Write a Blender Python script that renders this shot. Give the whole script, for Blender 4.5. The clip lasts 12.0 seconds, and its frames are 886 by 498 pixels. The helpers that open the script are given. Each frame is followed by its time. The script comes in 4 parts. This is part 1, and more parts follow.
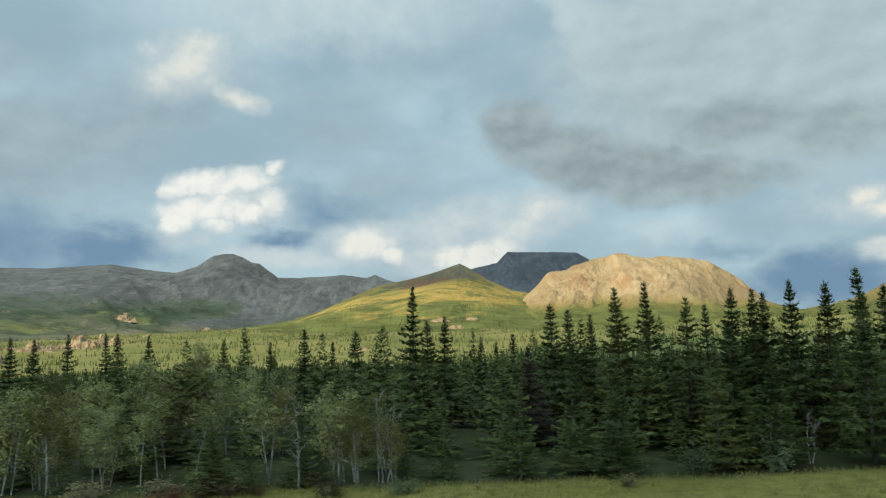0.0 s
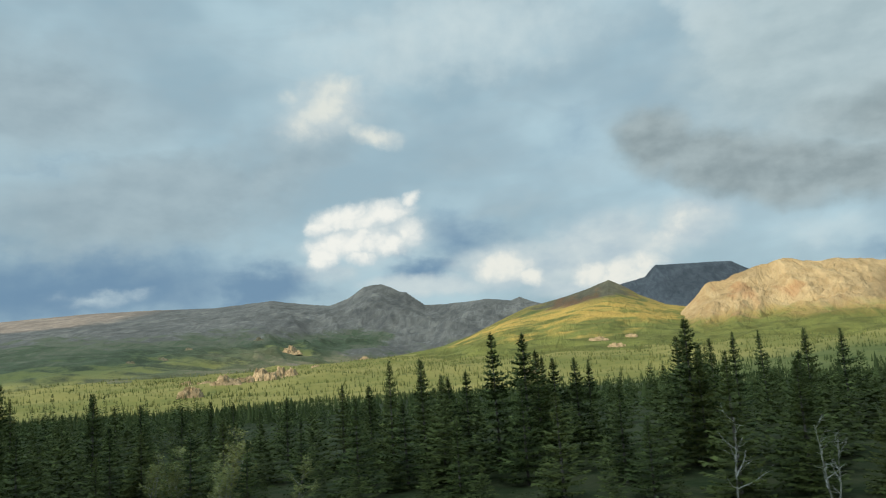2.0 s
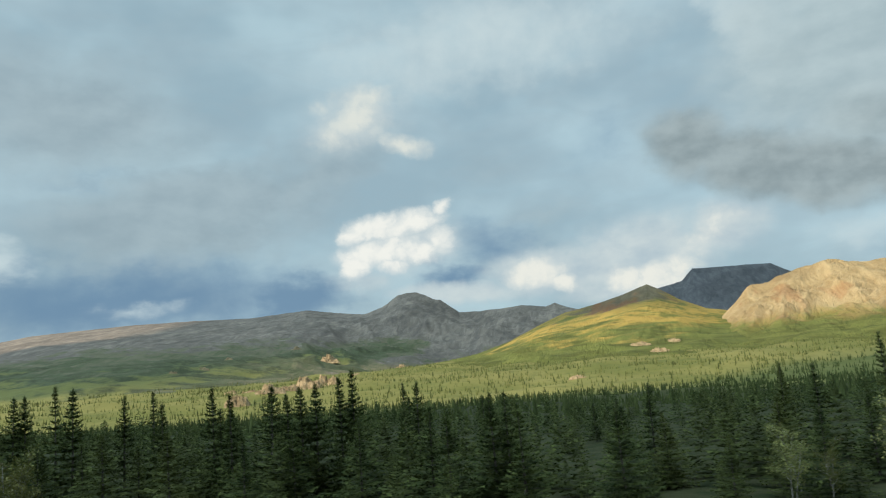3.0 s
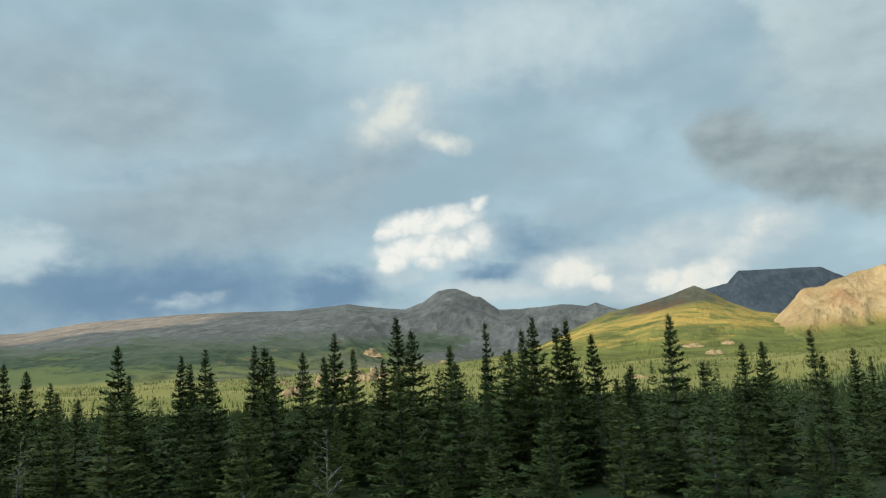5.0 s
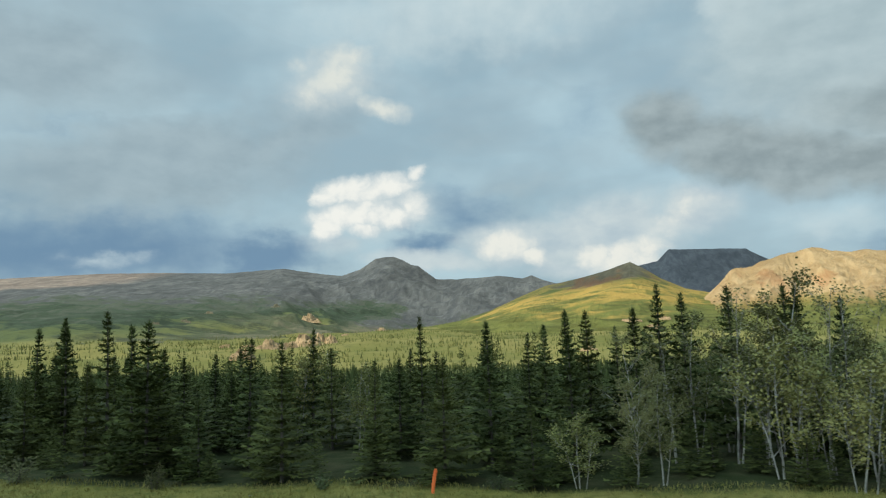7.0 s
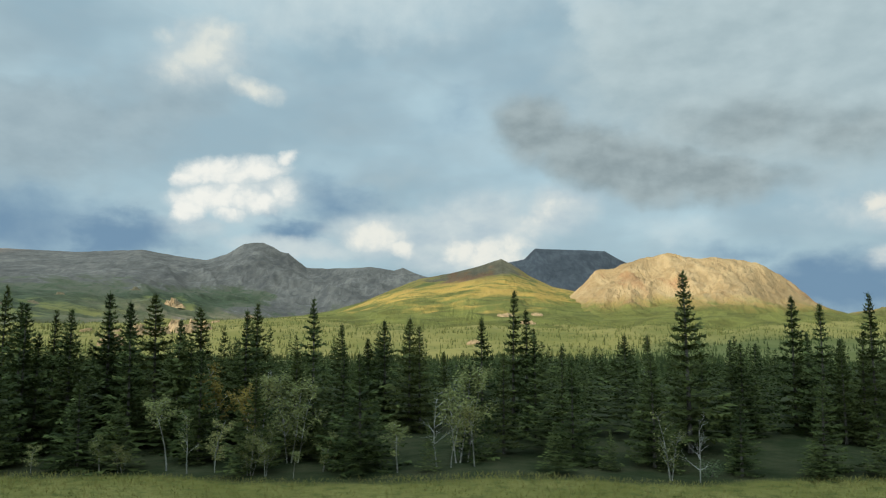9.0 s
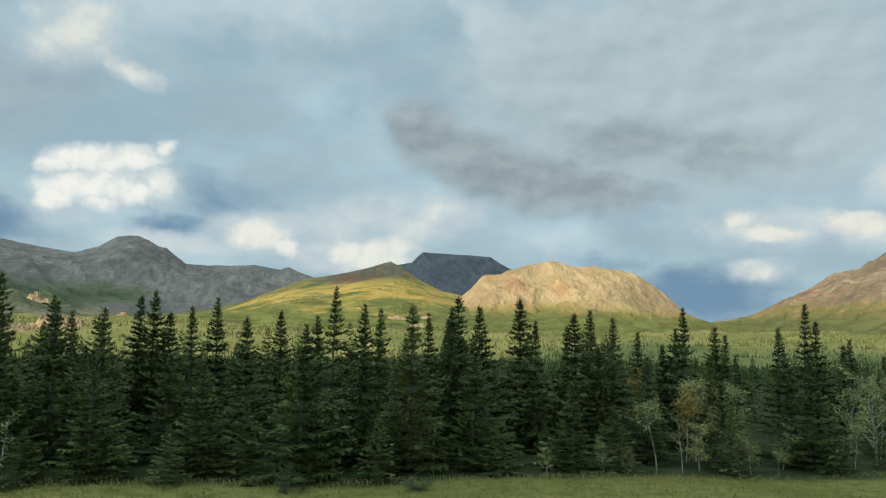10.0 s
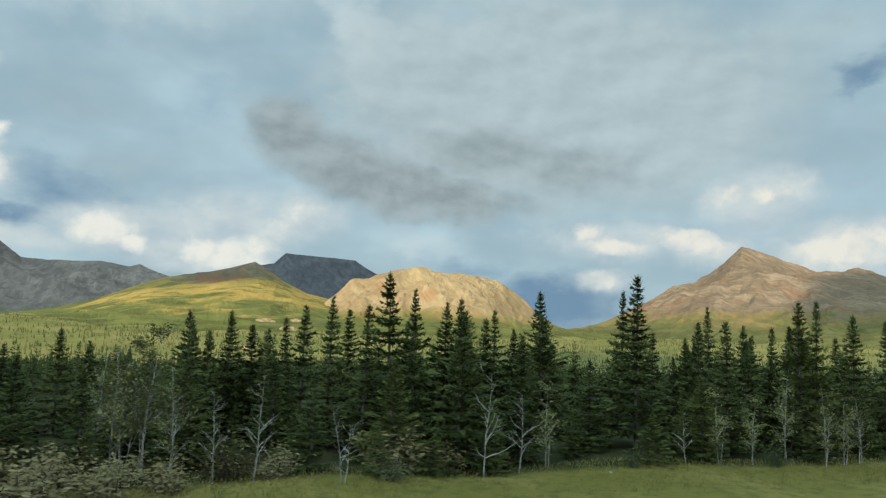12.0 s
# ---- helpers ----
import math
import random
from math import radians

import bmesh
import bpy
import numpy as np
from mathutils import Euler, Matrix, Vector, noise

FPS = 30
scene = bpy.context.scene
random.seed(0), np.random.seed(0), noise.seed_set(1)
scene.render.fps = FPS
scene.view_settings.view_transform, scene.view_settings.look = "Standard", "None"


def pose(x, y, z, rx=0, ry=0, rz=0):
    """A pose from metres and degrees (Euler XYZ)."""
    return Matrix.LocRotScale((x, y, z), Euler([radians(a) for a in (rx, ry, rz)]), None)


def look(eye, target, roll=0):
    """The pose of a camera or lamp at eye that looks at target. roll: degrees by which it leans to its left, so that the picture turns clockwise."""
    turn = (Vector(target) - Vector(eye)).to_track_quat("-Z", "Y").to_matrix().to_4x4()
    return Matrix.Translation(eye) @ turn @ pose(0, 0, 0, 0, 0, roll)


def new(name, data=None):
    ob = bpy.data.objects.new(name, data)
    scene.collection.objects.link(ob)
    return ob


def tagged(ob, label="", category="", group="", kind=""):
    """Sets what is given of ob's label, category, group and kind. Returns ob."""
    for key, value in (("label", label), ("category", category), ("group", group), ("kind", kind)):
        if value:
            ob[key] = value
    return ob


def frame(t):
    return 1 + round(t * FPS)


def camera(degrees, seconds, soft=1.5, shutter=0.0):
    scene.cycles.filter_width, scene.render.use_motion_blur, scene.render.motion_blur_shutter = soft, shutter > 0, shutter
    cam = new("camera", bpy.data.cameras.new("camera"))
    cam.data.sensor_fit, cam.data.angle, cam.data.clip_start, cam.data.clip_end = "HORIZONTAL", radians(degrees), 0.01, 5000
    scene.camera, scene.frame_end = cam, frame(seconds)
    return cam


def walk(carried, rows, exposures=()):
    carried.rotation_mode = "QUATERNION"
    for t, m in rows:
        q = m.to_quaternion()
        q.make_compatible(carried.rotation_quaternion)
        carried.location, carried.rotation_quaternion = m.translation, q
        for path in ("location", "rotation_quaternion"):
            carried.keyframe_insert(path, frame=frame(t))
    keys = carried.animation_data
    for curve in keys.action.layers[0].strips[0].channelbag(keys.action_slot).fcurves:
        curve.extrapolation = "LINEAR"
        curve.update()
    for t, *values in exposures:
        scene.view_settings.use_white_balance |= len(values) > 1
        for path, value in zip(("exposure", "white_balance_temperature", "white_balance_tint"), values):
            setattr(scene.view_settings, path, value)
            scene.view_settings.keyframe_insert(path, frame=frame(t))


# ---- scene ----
# ---------------------------------------------------------------- camera
CAM_Z = 3.1                     # eye height over the grass verge; the road bed lies a metre higher
cam = camera(63.43, 12.0, soft=1.2, shutter=0.06)
walk(cam, [
    (0.0, pose(-0.00, 0, CAM_Z, 96.20, 1.70, 0.00)),
    (0.5, pose(-6.50, 0, CAM_Z, 96.50, 2.60, 4.70)),
    (1.0, pose(-13.00, 0, CAM_Z, 97.11, 3.27, 7.84)),
    (1.5, pose(-19.50, 0, CAM_Z, 97.84, 3.77, 9.90)),
    (2.0, pose(-26.00, 0, CAM_Z, 98.56, 4.14, 11.39)),
    (2.5, pose(-32.50, 0, CAM_Z, 99.06, 4.46, 12.72)),
    (3.0, pose(-39.00, 0, CAM_Z, 99.36, 4.71, 14.03)),
    (3.5, pose(-45.50, 0, CAM_Z, 99.52, 4.70, 15.45)),
    (5.5, pose(-71.50, 0, CAM_Z, 99.23, 3.02, 16.86)),
    (6.0, pose(-78.00, 0, CAM_Z, 98.44, 2.41, 15.50)),
    (6.5, pose(-84.50, 0, CAM_Z, 97.47, 2.05, 13.65)),
    (7.0, pose(-91.00, 0, CAM_Z, 96.61, 1.65, 11.31)),
    (9.0, pose(-117.00, 0, CAM_Z, 95.79, -0.01, 0.61)),
    (9.5, pose(-123.50, 0, CAM_Z, 95.97, -0.51, -3.65)),
    (10.0, pose(-130.00, 0, CAM_Z, 96.06, -1.12, -8.63)),
    (10.5, pose(-136.50, 0, CAM_Z, 96.26, -1.71, -13.46)),
    (11.0, pose(-143.00, 0, CAM_Z, 96.49, -2.06, -17.11)),
    (11.5, pose(-149.50, 0, CAM_Z, 96.60, -2.15, -19.10)),
    (12.0, pose(-156.00, 0, CAM_Z, 96.67, -1.93, -19.84)),
])

# ---------------------------------------------------------------- sun and sky
SUN_TO = Vector((-0.56, -0.72, 0.40)).normalized()      # towards the sun: low, behind the road
sun = new("sun", bpy.data.lights.new("sun", "SUN"))
sun.matrix_world = look(SUN_TO * 100, (0, 0, 0))
sun.data.energy, sun.data.angle, sun.data.color = 4.9, radians(0.5), (1.0, 0.81, 0.57)


class Nodes:
    """Small helper for wiring node trees."""

    def __init__(self, tree):
        self.tree = tree
        tree.nodes.clear()

    def add(self, kind, *sockets, **settings):
        node = self.tree.nodes.new(kind)
        for key, value in settings.items():
            setattr(node, key, value)
        for i, value in enumerate(sockets):
            if value is not None:
                self.put(node.inputs[i], value)
        return node

    def put(self, socket, value):
        if isinstance(value, bpy.types.NodeSocket):
            self.tree.links.new(value, socket)
        else:
            if socket.type == "RGBA" and len(value) == 3:
                value = (*value, 1)
            socket.default_value = value

    def math(self, op, a, b=None, c=None, clamp=False):
        return self.add("ShaderNodeMath", a, b, c, operation=op, use_clamp=clamp).outputs[0]

    def vec(self, op, a, b=None):
        return self.add("ShaderNodeVectorMath", a, b, operation=op)

    def noise(self, vector, scale, detail=4.0, rough=0.55, distort=0.0):
        n = self.add("ShaderNodeTexNoise")
        for key, value in (("Vector", vector), ("Scale", scale), ("Detail", detail), ("Roughness", rough), ("Distortion", distort)):
            if value is not None:
                self.put(n.inputs[key], value)
        return n

    def ramp(self, value, lo, hi, out_lo=0.0, out_hi=1.0, smooth=True):
        n = self.add("ShaderNodeMapRange", value, lo, hi, out_lo, out_hi, interpolation_type="SMOOTHSTEP" if smooth else "LINEAR")
        return n.outputs[0]

    def mix(self, fac, a, b):
        n = self.add("ShaderNodeMix", data_type="RGBA")
        self.put(n.inputs["Factor"], fac)
        self.put(n.inputs["A"], a)
        self.put(n.inputs["B"], b)
        return n.outputs["Result"]


def srgb(r, g, b):
    """A linear colour from 8-bit values."""
    return tuple((c / 255 / 12.92) if c <= 10 else ((c / 255 + 0.055) / 1.055) ** 2.4 for c in (r, g, b))


# Cloud masses of the sky: bearing, elevation, half-width, half-height (degrees), lean, softness, strength
BRIGHT_BILLOWS = (
    (-18.2, 11.4, 2.9, 1.1, 4, 0.8, 1), (-15.4, 11.8, 2.3, 1.0, 6, 0.8, 0.95), (-13.3, 12.7, 0.9, 0.6, 26, 0.9, 0.8), (-20.0, 11.0, 1.4, 0.8, 16, 0.8, 0.9),
    (-18.6, 9.5, 3.0, 1.0, 8, 0.8, 1), (-20.4, 8.5, 1.2, 1.0, 31, 0.8, 0.95), (-15.7, 9.4, 2.3, 1.0, -4, 0.8, 0.9), (-17.5, 8.4, 1.4, 0.6, -4, 0.9, 0.8),
    (-13.7, 10.1, 1.7, 1.4, -24, 1, 0.6),
)
CREAM_PUFFS = (
    (-19.6, 20.1, 2.8, 2.3, 26, 1, 0.9), (-21.4, 18.8, 2.2, 1.2, 6, 1, 0.7), (-18.1, 21.4, 1.8, 1.0, 16, 1, 0.75), (-15.7, 17.7, 2.4, 0.8, -16, 1, 0.85),
    (-22.4, 20.9, 1.4, 0.7, -4, 1, 0.4),
)
HORIZON_BILLOWS = (
    (-5.8, 6.8, 2.1, 1.1, -10, 0.8, 1), (-4.0, 5.9, 1.5, 0.7, -14, 0.85, 0.9), (-7.3, 6.6, 1.5, 0.8, 6, 0.9, 0.8), (1.0, 5.6, 1.5, 1.0, -4, 0.85, 0.95),
    (3.2, 5.4, 2.6, 1.3, 6, 0.8, 1), (4.6, 5.9, 1.9, 1.1, 11, 0.9, 0.95), (8.1, 8.9, 2.1, 1.3, 16, 1, 0.55), (6.5, 7.7, 1.9, 1.2, 16, 1, 0.6),
)
WEST_BILLOWS = (
    (31.1, 8.2, 1.2, 0.7, -3, 0.8, 0.9), (33.0, 7.2, 2.6, 0.6, -6, 0.8, 0.95), (39.0, 7.4, 2.6, 0.9, -14, 0.8, 1), (41.3, 10.7, 1.6, 0.9, 12, 0.9, 0.65),
    (44.1, 10.7, 1.1, 0.6, 2, 0.9, 0.8), (46.1, 11.4, 1.7, 1.0, 22, 1, 0.5), (48.7, 6.8, 3.4, 1.5, 2, 0.85, 0.95), (51.3, 7.3, 1.8, 1.4, 2, 0.9, 0.7),
    (32.2, 4.6, 1.7, 0.8, -3, 1, 0.6),
)
HAZY_CLOUDS = (
    (-16.5, 10.0, 5.4, 3.0, 4, 0.95, 0.6), (-19.9, 7.4, 3.4, 1.5, -4, 1, 0.5), (-19.8, 19.7, 6.2, 3.2, 11, 1, 0.45), (-12.4, 5.8, 5.9, 1.1, -4, 0.9, 0.8),
    (-5.8, 6.7, 4.6, 2.1, -4, 0.9, 0.8), (2.0, 7.2, 7.5, 3.3, 8, 0.9, 0.8), (8.4, 8.7, 3.9, 2.3, 6, 0.9, 0.65), (0.8, 4.7, 6.8, 1.3, -4, 0.9, 0.7),
    (10.9, 3.3, 5.9, 1.8, -4, 1, 0.3),
)
WEST_HAZE = (
    (34.1, 7.4, 6.8, 1.9, -3, 0.9, 0.65), (43.5, 10.4, 5.1, 3.0, 12, 0.9, 0.65), (48.9, 6.8, 5.9, 2.7, 2, 0.9, 0.75), (32.4, 4.6, 2.7, 1.3, 2, 1, 0.6),
    (39.5, 7.0, 5.5, 1.8, -6, 0.9, 0.65), (-3.5, 7.3, 6.8, 2.3, 2, 0.9, 0.3),
)
DARK_CLOUDS = (
    (7.0, 15.0, 3.9, 2.8, -18, 0.95, 0.9), (11.0, 13.0, 5.1, 2.7, -18, 0.9, 1), (15.6, 11.5, 5.5, 2.8, -12, 0.9, 1), (20.2, 10.7, 5.1, 2.2, -8, 0.95, 0.85),
    (23.9, 10.4, 4.1, 1.4, -6, 1, 0.5), (29.7, 13.2, 7.9, 2.7, -2, 1, 0.5), (22.9, 14.4, 9.3, 3.2, -4, 1, 0.5),
)
PALE_CLOUDS = (
    (-47.0, 9.4, 3.4, 2.3, 0, 0.8, 0.7), (-36.8, 5.8, 3.2, 1.0, -4, 0.9, 0.5),
    (-8.0, 25.0, 18.0, 5.0, 4, 1.0, 0.6), (12.4, 22.5, 2.6, 5.0, 35, 0.9, 0.75), (17.5, 6.6, 4.6, 2.0, 0, 1.0, 0.45), (27.0, 8.5, 3.0, 3.0, 0, 1.0, 0.3),
)
GREY_CLOUDS = (
    (-33.5, 13.0, 11.5, 3.8, 8, 0.8, 0.95), (-42.0, 20.0, 12.0, 5.0, -6, 0.9, 0.8), (-24.0, 15.0, 9.0, 3.6, 30, 0.9, 0.7),
    (28.0, 18.0, 19.0, 8.4, -4, 0.6, 1.0), (44.0, 21.0, 10.0, 4.0, 0, 0.9, 0.6), (-4.5, 11.6, 4.6, 1.3, 0, 0.9, 0.4), (30.0, 12.0, 8.0, 3.0, -5, 0.9, 0.6),
    (-9.0, 15.5, 6.0, 2.4, 10, 1.0, 0.35),
)
SLATE_GAPS = (
    (-38.0, 6.4, 19.0, 4.0, 0, 1.0, 0.85), (-8.9, 9.6, 4.8, 2.8, -12, 1.0, 0.6), (-25.5, 6.6, 6.0, 2.4, 0, 0.9, 0.9), (-12.5, 7.4, 3.4, 1.3, 0, 0.95, 0.8), (-40, 15.5, 8, 1.3, 0, 1.0, 0.3),
    (28.5, 2.6, 7.0, 2.8, 0, 0.9, 0.95), (45.0, 3.0, 9.0, 2.6, 0, 1.0, 0.5), (22.0, 5.4, 6.0, 1.8, 0, 1.0, 0.45), (51.0, 18.5, 3.0, 1.4, 20, 0.9, 0.8), (0.5, 16.5, 6.0, 3.2, 30, 1.0, 0.3),
)

world = bpy.data.worlds.new("world")
scene.world = world
world.use_nodes = True
W = Nodes(world.node_tree)
way = W.add("ShaderNodeTexCoord").outputs["Generated"]
axes = W.add("ShaderNodeSeparateXYZ", way)
bearing = W.math("MULTIPLY", W.math("ARCTAN2", axes.outputs[0], axes.outputs[1]), 57.29578)
height = W.math("MULTIPLY", W.math("ARCSINE", axes.outputs[2]), 57.29578)
flat = W.add("ShaderNodeCombineXYZ", bearing, height, 0.0).outputs[0]
drift = W.vec("MULTIPLY", flat, (1.0, 1.7, 1.0)).outputs[0]
big = W.noise(drift, 0.06, 4, 0.5)
mid = W.noise(drift, 0.20, 5, 0.52)
fine = W.noise(drift, 0.55, 6, 0.58)
tuft = W.noise(flat, 0.42, 6, 0.55)
curl = W.noise(flat, 0.62, 6, 0.56)


def swirl(wide, small, eddies=fine):
    """The sky's plane, billowed by two sizes of noise."""
    a = W.vec("MULTIPLY", W.vec("SUBTRACT", mid.outputs["Color"], (0.5, 0.5, 0.5)).outputs[0], (wide, wide * 0.62, 0.0)).outputs[0]
    b = W.vec("MULTIPLY", W.vec("SUBTRACT", eddies.outputs["Color"], (0.5, 0.5, 0.5)).outputs[0], (small, small * 0.72, 0.0)).outputs[0]
    return W.vec("ADD", W.vec("ADD", flat, a).outputs[0], b).outputs[0]


def billows(place, scale):
    """Heaped cauliflower shapes: rounded cells inside rounded cells."""
    v = W.add("ShaderNodeTexVoronoi", voronoi_dimensions="2D", feature="F1", normalize=True)
    for key, value in (("Vector", place), ("Scale", scale), ("Detail", 2.5), ("Roughness", 0.5), ("Lacunarity", 2.1)):
        W.put(v.inputs[key], value)
    return W.math("SUBTRACT", 1.0, v.outputs["Distance"])


def masses(clouds, place, grow=1.3):
    """How far inside a group of cloud masses a place of the sky lies, from 0 at their rims to 1."""
    total = None
    for az, el, rx, ry, lean, soft, strength in clouds:
        m = W.add("ShaderNodeMapping", place, vector_type="TEXTURE")
        m.inputs["Location"].default_value = (az, el, 0)
        m.inputs["Rotation"].default_value = (0, 0, radians(lean))
        m.inputs["Scale"].default_value = (rx * grow, ry * grow, 1)
        r = W.vec("LENGTH", m.outputs[0]).outputs["Value"]
        one = W.ramp(r, 1.0, 1.0 - soft, 0.0, strength, False)
        total = one if total is None else W.math("MAXIMUM", total, one)
    return total


def soft_cover(clouds, place, ragged=0.3, high=0.8):
    """Cover of a loose, soft-edged group of clouds."""
    m = masses(clouds, place)
    frayed = W.math("ADD", m, W.math("MULTIPLY", W.math("SUBTRACT", tuft.outputs[0], 0.5), ragged))
    return W.math("MULTIPLY", W.ramp(frayed, 0.0, high), W.ramp(m, 0.0, 0.35))


def heaped_cover(clouds, place, heap, low=0.10, high=0.50, lumps=0.75):
    """Cover and thickness of a group of heaped clouds with lumpy outlines."""
    m = masses(clouds, place, 1.38)
    d = W.math("ADD", m, W.math("MULTIPLY", W.math("SUBTRACT", heap, 0.62), lumps))
    d = W.math("ADD", d, W.math("MULTIPLY", W.math("SUBTRACT", fine.outputs[0], 0.5), 0.35))
    return W.math("MULTIPLY", W.ramp(d, low, high), W.ramp(m, 0.0, 0.25)), d


sky = W.add("ShaderNodeTexSky", sky_type="NISHITA", sun_disc=False)
sky.sun_elevation, sky.sun_rotation = math.asin(SUN_TO.z), math.atan2(SUN_TO.x, SUN_TO.y)
clear = W.vec("SCALE", sky.outputs[0]).outputs[0]
clear.node.inputs["Scale"].default_value = 0.07
veil = W.mix(W.ramp(big.outputs[0], 0.36, 0.64), srgb(156, 185, 198), srgb(183, 211, 221))
tone = W.mix(0.88, clear, veil)
loose, puffy = swirl(7.0, 2.0), swirl(1.6, 1.5, curl)
def heaps(place):
    """Billows softened by smoke-like noise."""
    smoke = W.ramp(W.noise(place, 0.34, 5, 0.55).outputs[0], 0.25, 0.75, 0.2, 1.0, False)
    return W.math("ADD", W.math("MULTIPLY", billows(place, 0.5), 0.42), W.math("MULTIPLY", smoke, 0.58))


heap = heaps(puffy)
relief = W.math("SUBTRACT", heap, heaps(W.vec("ADD", puffy, (-0.42, 0.55, 0.0)).outputs[0]))
soft_lit = W.noise(W.vec("ADD", drift, (-0.8, 1.5, 0.0)).outputs[0], 0.20, 5, 0.52)
soft_relief = W.math("SUBTRACT", mid.outputs[0], soft_lit.outputs[0])
streaks = W.ramp(W.noise(W.vec("MULTIPLY", flat, (1.0, 2.6, 1.0)).outputs[0], 0.13, 6, 0.6, 0.6).outputs[0], 0.3, 0.7)
tone = W.mix(W.math("MULTIPLY", streaks, 0.35), tone, srgb(158, 178, 188))
tone = W.mix(W.math("MULTIPLY", soft_cover(SLATE_GAPS, loose, 0.35), 0.9), tone, srgb(106, 139, 168))
tone = W.mix(soft_cover(PALE_CLOUDS, loose, 0.5), tone, srgb(198, 215, 219))
grey = W.mix(W.ramp(soft_relief, -0.35, 0.35), W.mix(W.ramp(bearing, -15.0, 15.0), srgb(146, 167, 177), srgb(164, 184, 190)), W.mix(W.ramp(bearing, -15.0, 15.0), srgb(166, 186, 194), srgb(186, 204, 208)))
tone = W.mix(W.math("MULTIPLY", soft_cover(GREY_CLOUDS, loose, 0.25), 0.92), tone, grey)
tone = W.mix(W.math("MULTIPLY", soft_cover(HAZY_CLOUDS, puffy, 0.55, 0.62), 0.92), tone, W.mix(W.ramp(soft_relief, -0.25, 0.2), srgb(178, 196, 205), srgb(204, 216, 217)))
tone = W.mix(W.math("MULTIPLY", soft_cover(WEST_HAZE, puffy, 0.55, 0.62), 0.92), tone, W.mix(W.ramp(soft_relief, -0.25, 0.2), srgb(178, 196, 205), srgb(204, 216, 217)))
tone = W.mix(W.math("MULTIPLY", soft_cover(DARK_CLOUDS, swirl(2.0, 1.4, curl), 0.3, 0.62), 0.92), tone, W.mix(W.ramp(W.math("ADD", soft_relief, W.math("MULTIPLY", relief, 0.25)), -0.28, 0.25), srgb(136, 151, 155), srgb(165, 180, 183)))


def heaped(tone, clouds, low, high, lumps, dim, bright, most=1.0):
    """Lays a group of sunlit heaped clouds over the sky: bright towards the sun and where thick, greyer in the folds."""
    place = W.vec("ADD", puffy, W.vec("MULTIPLY", tone, (1e-7, 1e-7, 0.0)).outputs[0]).outputs[0]     # each group waits for the one behind it
    cover, thick = heaped_cover(clouds, place, heap, low, high, lumps)
    glow = W.math("ADD", W.math("MULTIPLY", relief, 1.3), W.math("MULTIPLY", thick, 0.5))
    return W.mix(W.math("MULTIPLY", cover, most), tone, W.mix(W.ramp(glow, -0.12, 0.55), dim, bright))


tone = heaped(tone, CREAM_PUFFS, -0.05, 0.85, 0.45, srgb(196, 208, 210), srgb(224, 228, 220), 0.9)
tone = heaped(tone, HORIZON_BILLOWS, 0.0, 0.8, 0.6, srgb(200, 212, 214), srgb(236, 237, 228), 0.95)
tone = heaped(tone, WEST_BILLOWS, -0.06, 0.72, 0.6, srgb(198, 210, 212), srgb(234, 233, 222), 0.95)
tone = heaped(tone, BRIGHT_BILLOWS, -0.06, 0.7, 0.5, srgb(198, 211, 215), srgb(242, 243, 236), 0.97)
# towards the veiled sun, behind the road, the cloud cover is brighter
sunward = W.vec("DOT_PRODUCT", way, tuple(SUN_TO)).outputs["Value"]
glow = W.ramp(sunward, 0.12, 0.95, 1.0, 3.6)
tone = W.vec("SCALE", tone).outputs[0]
W.put(tone.node.inputs["Scale"], glow)
back = W.add("ShaderNodeBackground", tone, 1.0)
W.add("ShaderNodeOutputWorld", back.outputs[0])


# ---------------------------------------------------------------- materials
def material(name, rough=0.9, spec=0.25):
    m = bpy.data.materials.new(name)
    m.use_nodes = True
    n = Nodes(m.node_tree)
    bsdf = n.add("ShaderNodeBsdfPrincipled")
    bsdf.inputs["Roughness"].default_value = rough
    bsdf.inputs["Specular IOR Level"].default_value = spec
    n.add("ShaderNodeOutputMaterial", bsdf.outputs[0])
    return m, n, bsdf


def bump(n, bsdf, value, strength, distance):
    b = n.add("ShaderNodeBump")
    b.inputs["Strength"].default_value, b.inputs["Distance"].default_value = strength, distance
    n.put(b.inputs["Height"], value)
    n.put(bsdf.inputs["Normal"], b.outputs[0])


def world_place(n):
    return n.add("ShaderNodeNewGeometry").outputs["Position"]


def foliage(name, dark, light, warm, scale=9.0):
    m, n, bsdf = material(name, 0.8, 0.08)
    rand = n.add("ShaderNodeObjectInfo").outputs["Random"]
    island = n.add("ShaderNodeNewGeometry").outputs["Random Per Island"]
    nz = n.noise(world_place(n), scale, 3)
    c = n.mix(n.ramp(nz.outputs[0], 0.3, 0.72), dark, light)
    c = n.mix(n.math("MULTIPLY", n.ramp(rand, 0.55, 1.0), 0.55), c, warm)
    c = n.mix(n.math("MULTIPLY", island, 0.6), c, tuple(v * 0.8 for v in dark))
    n.put(bsdf.inputs["Base Color"], c)
    return m


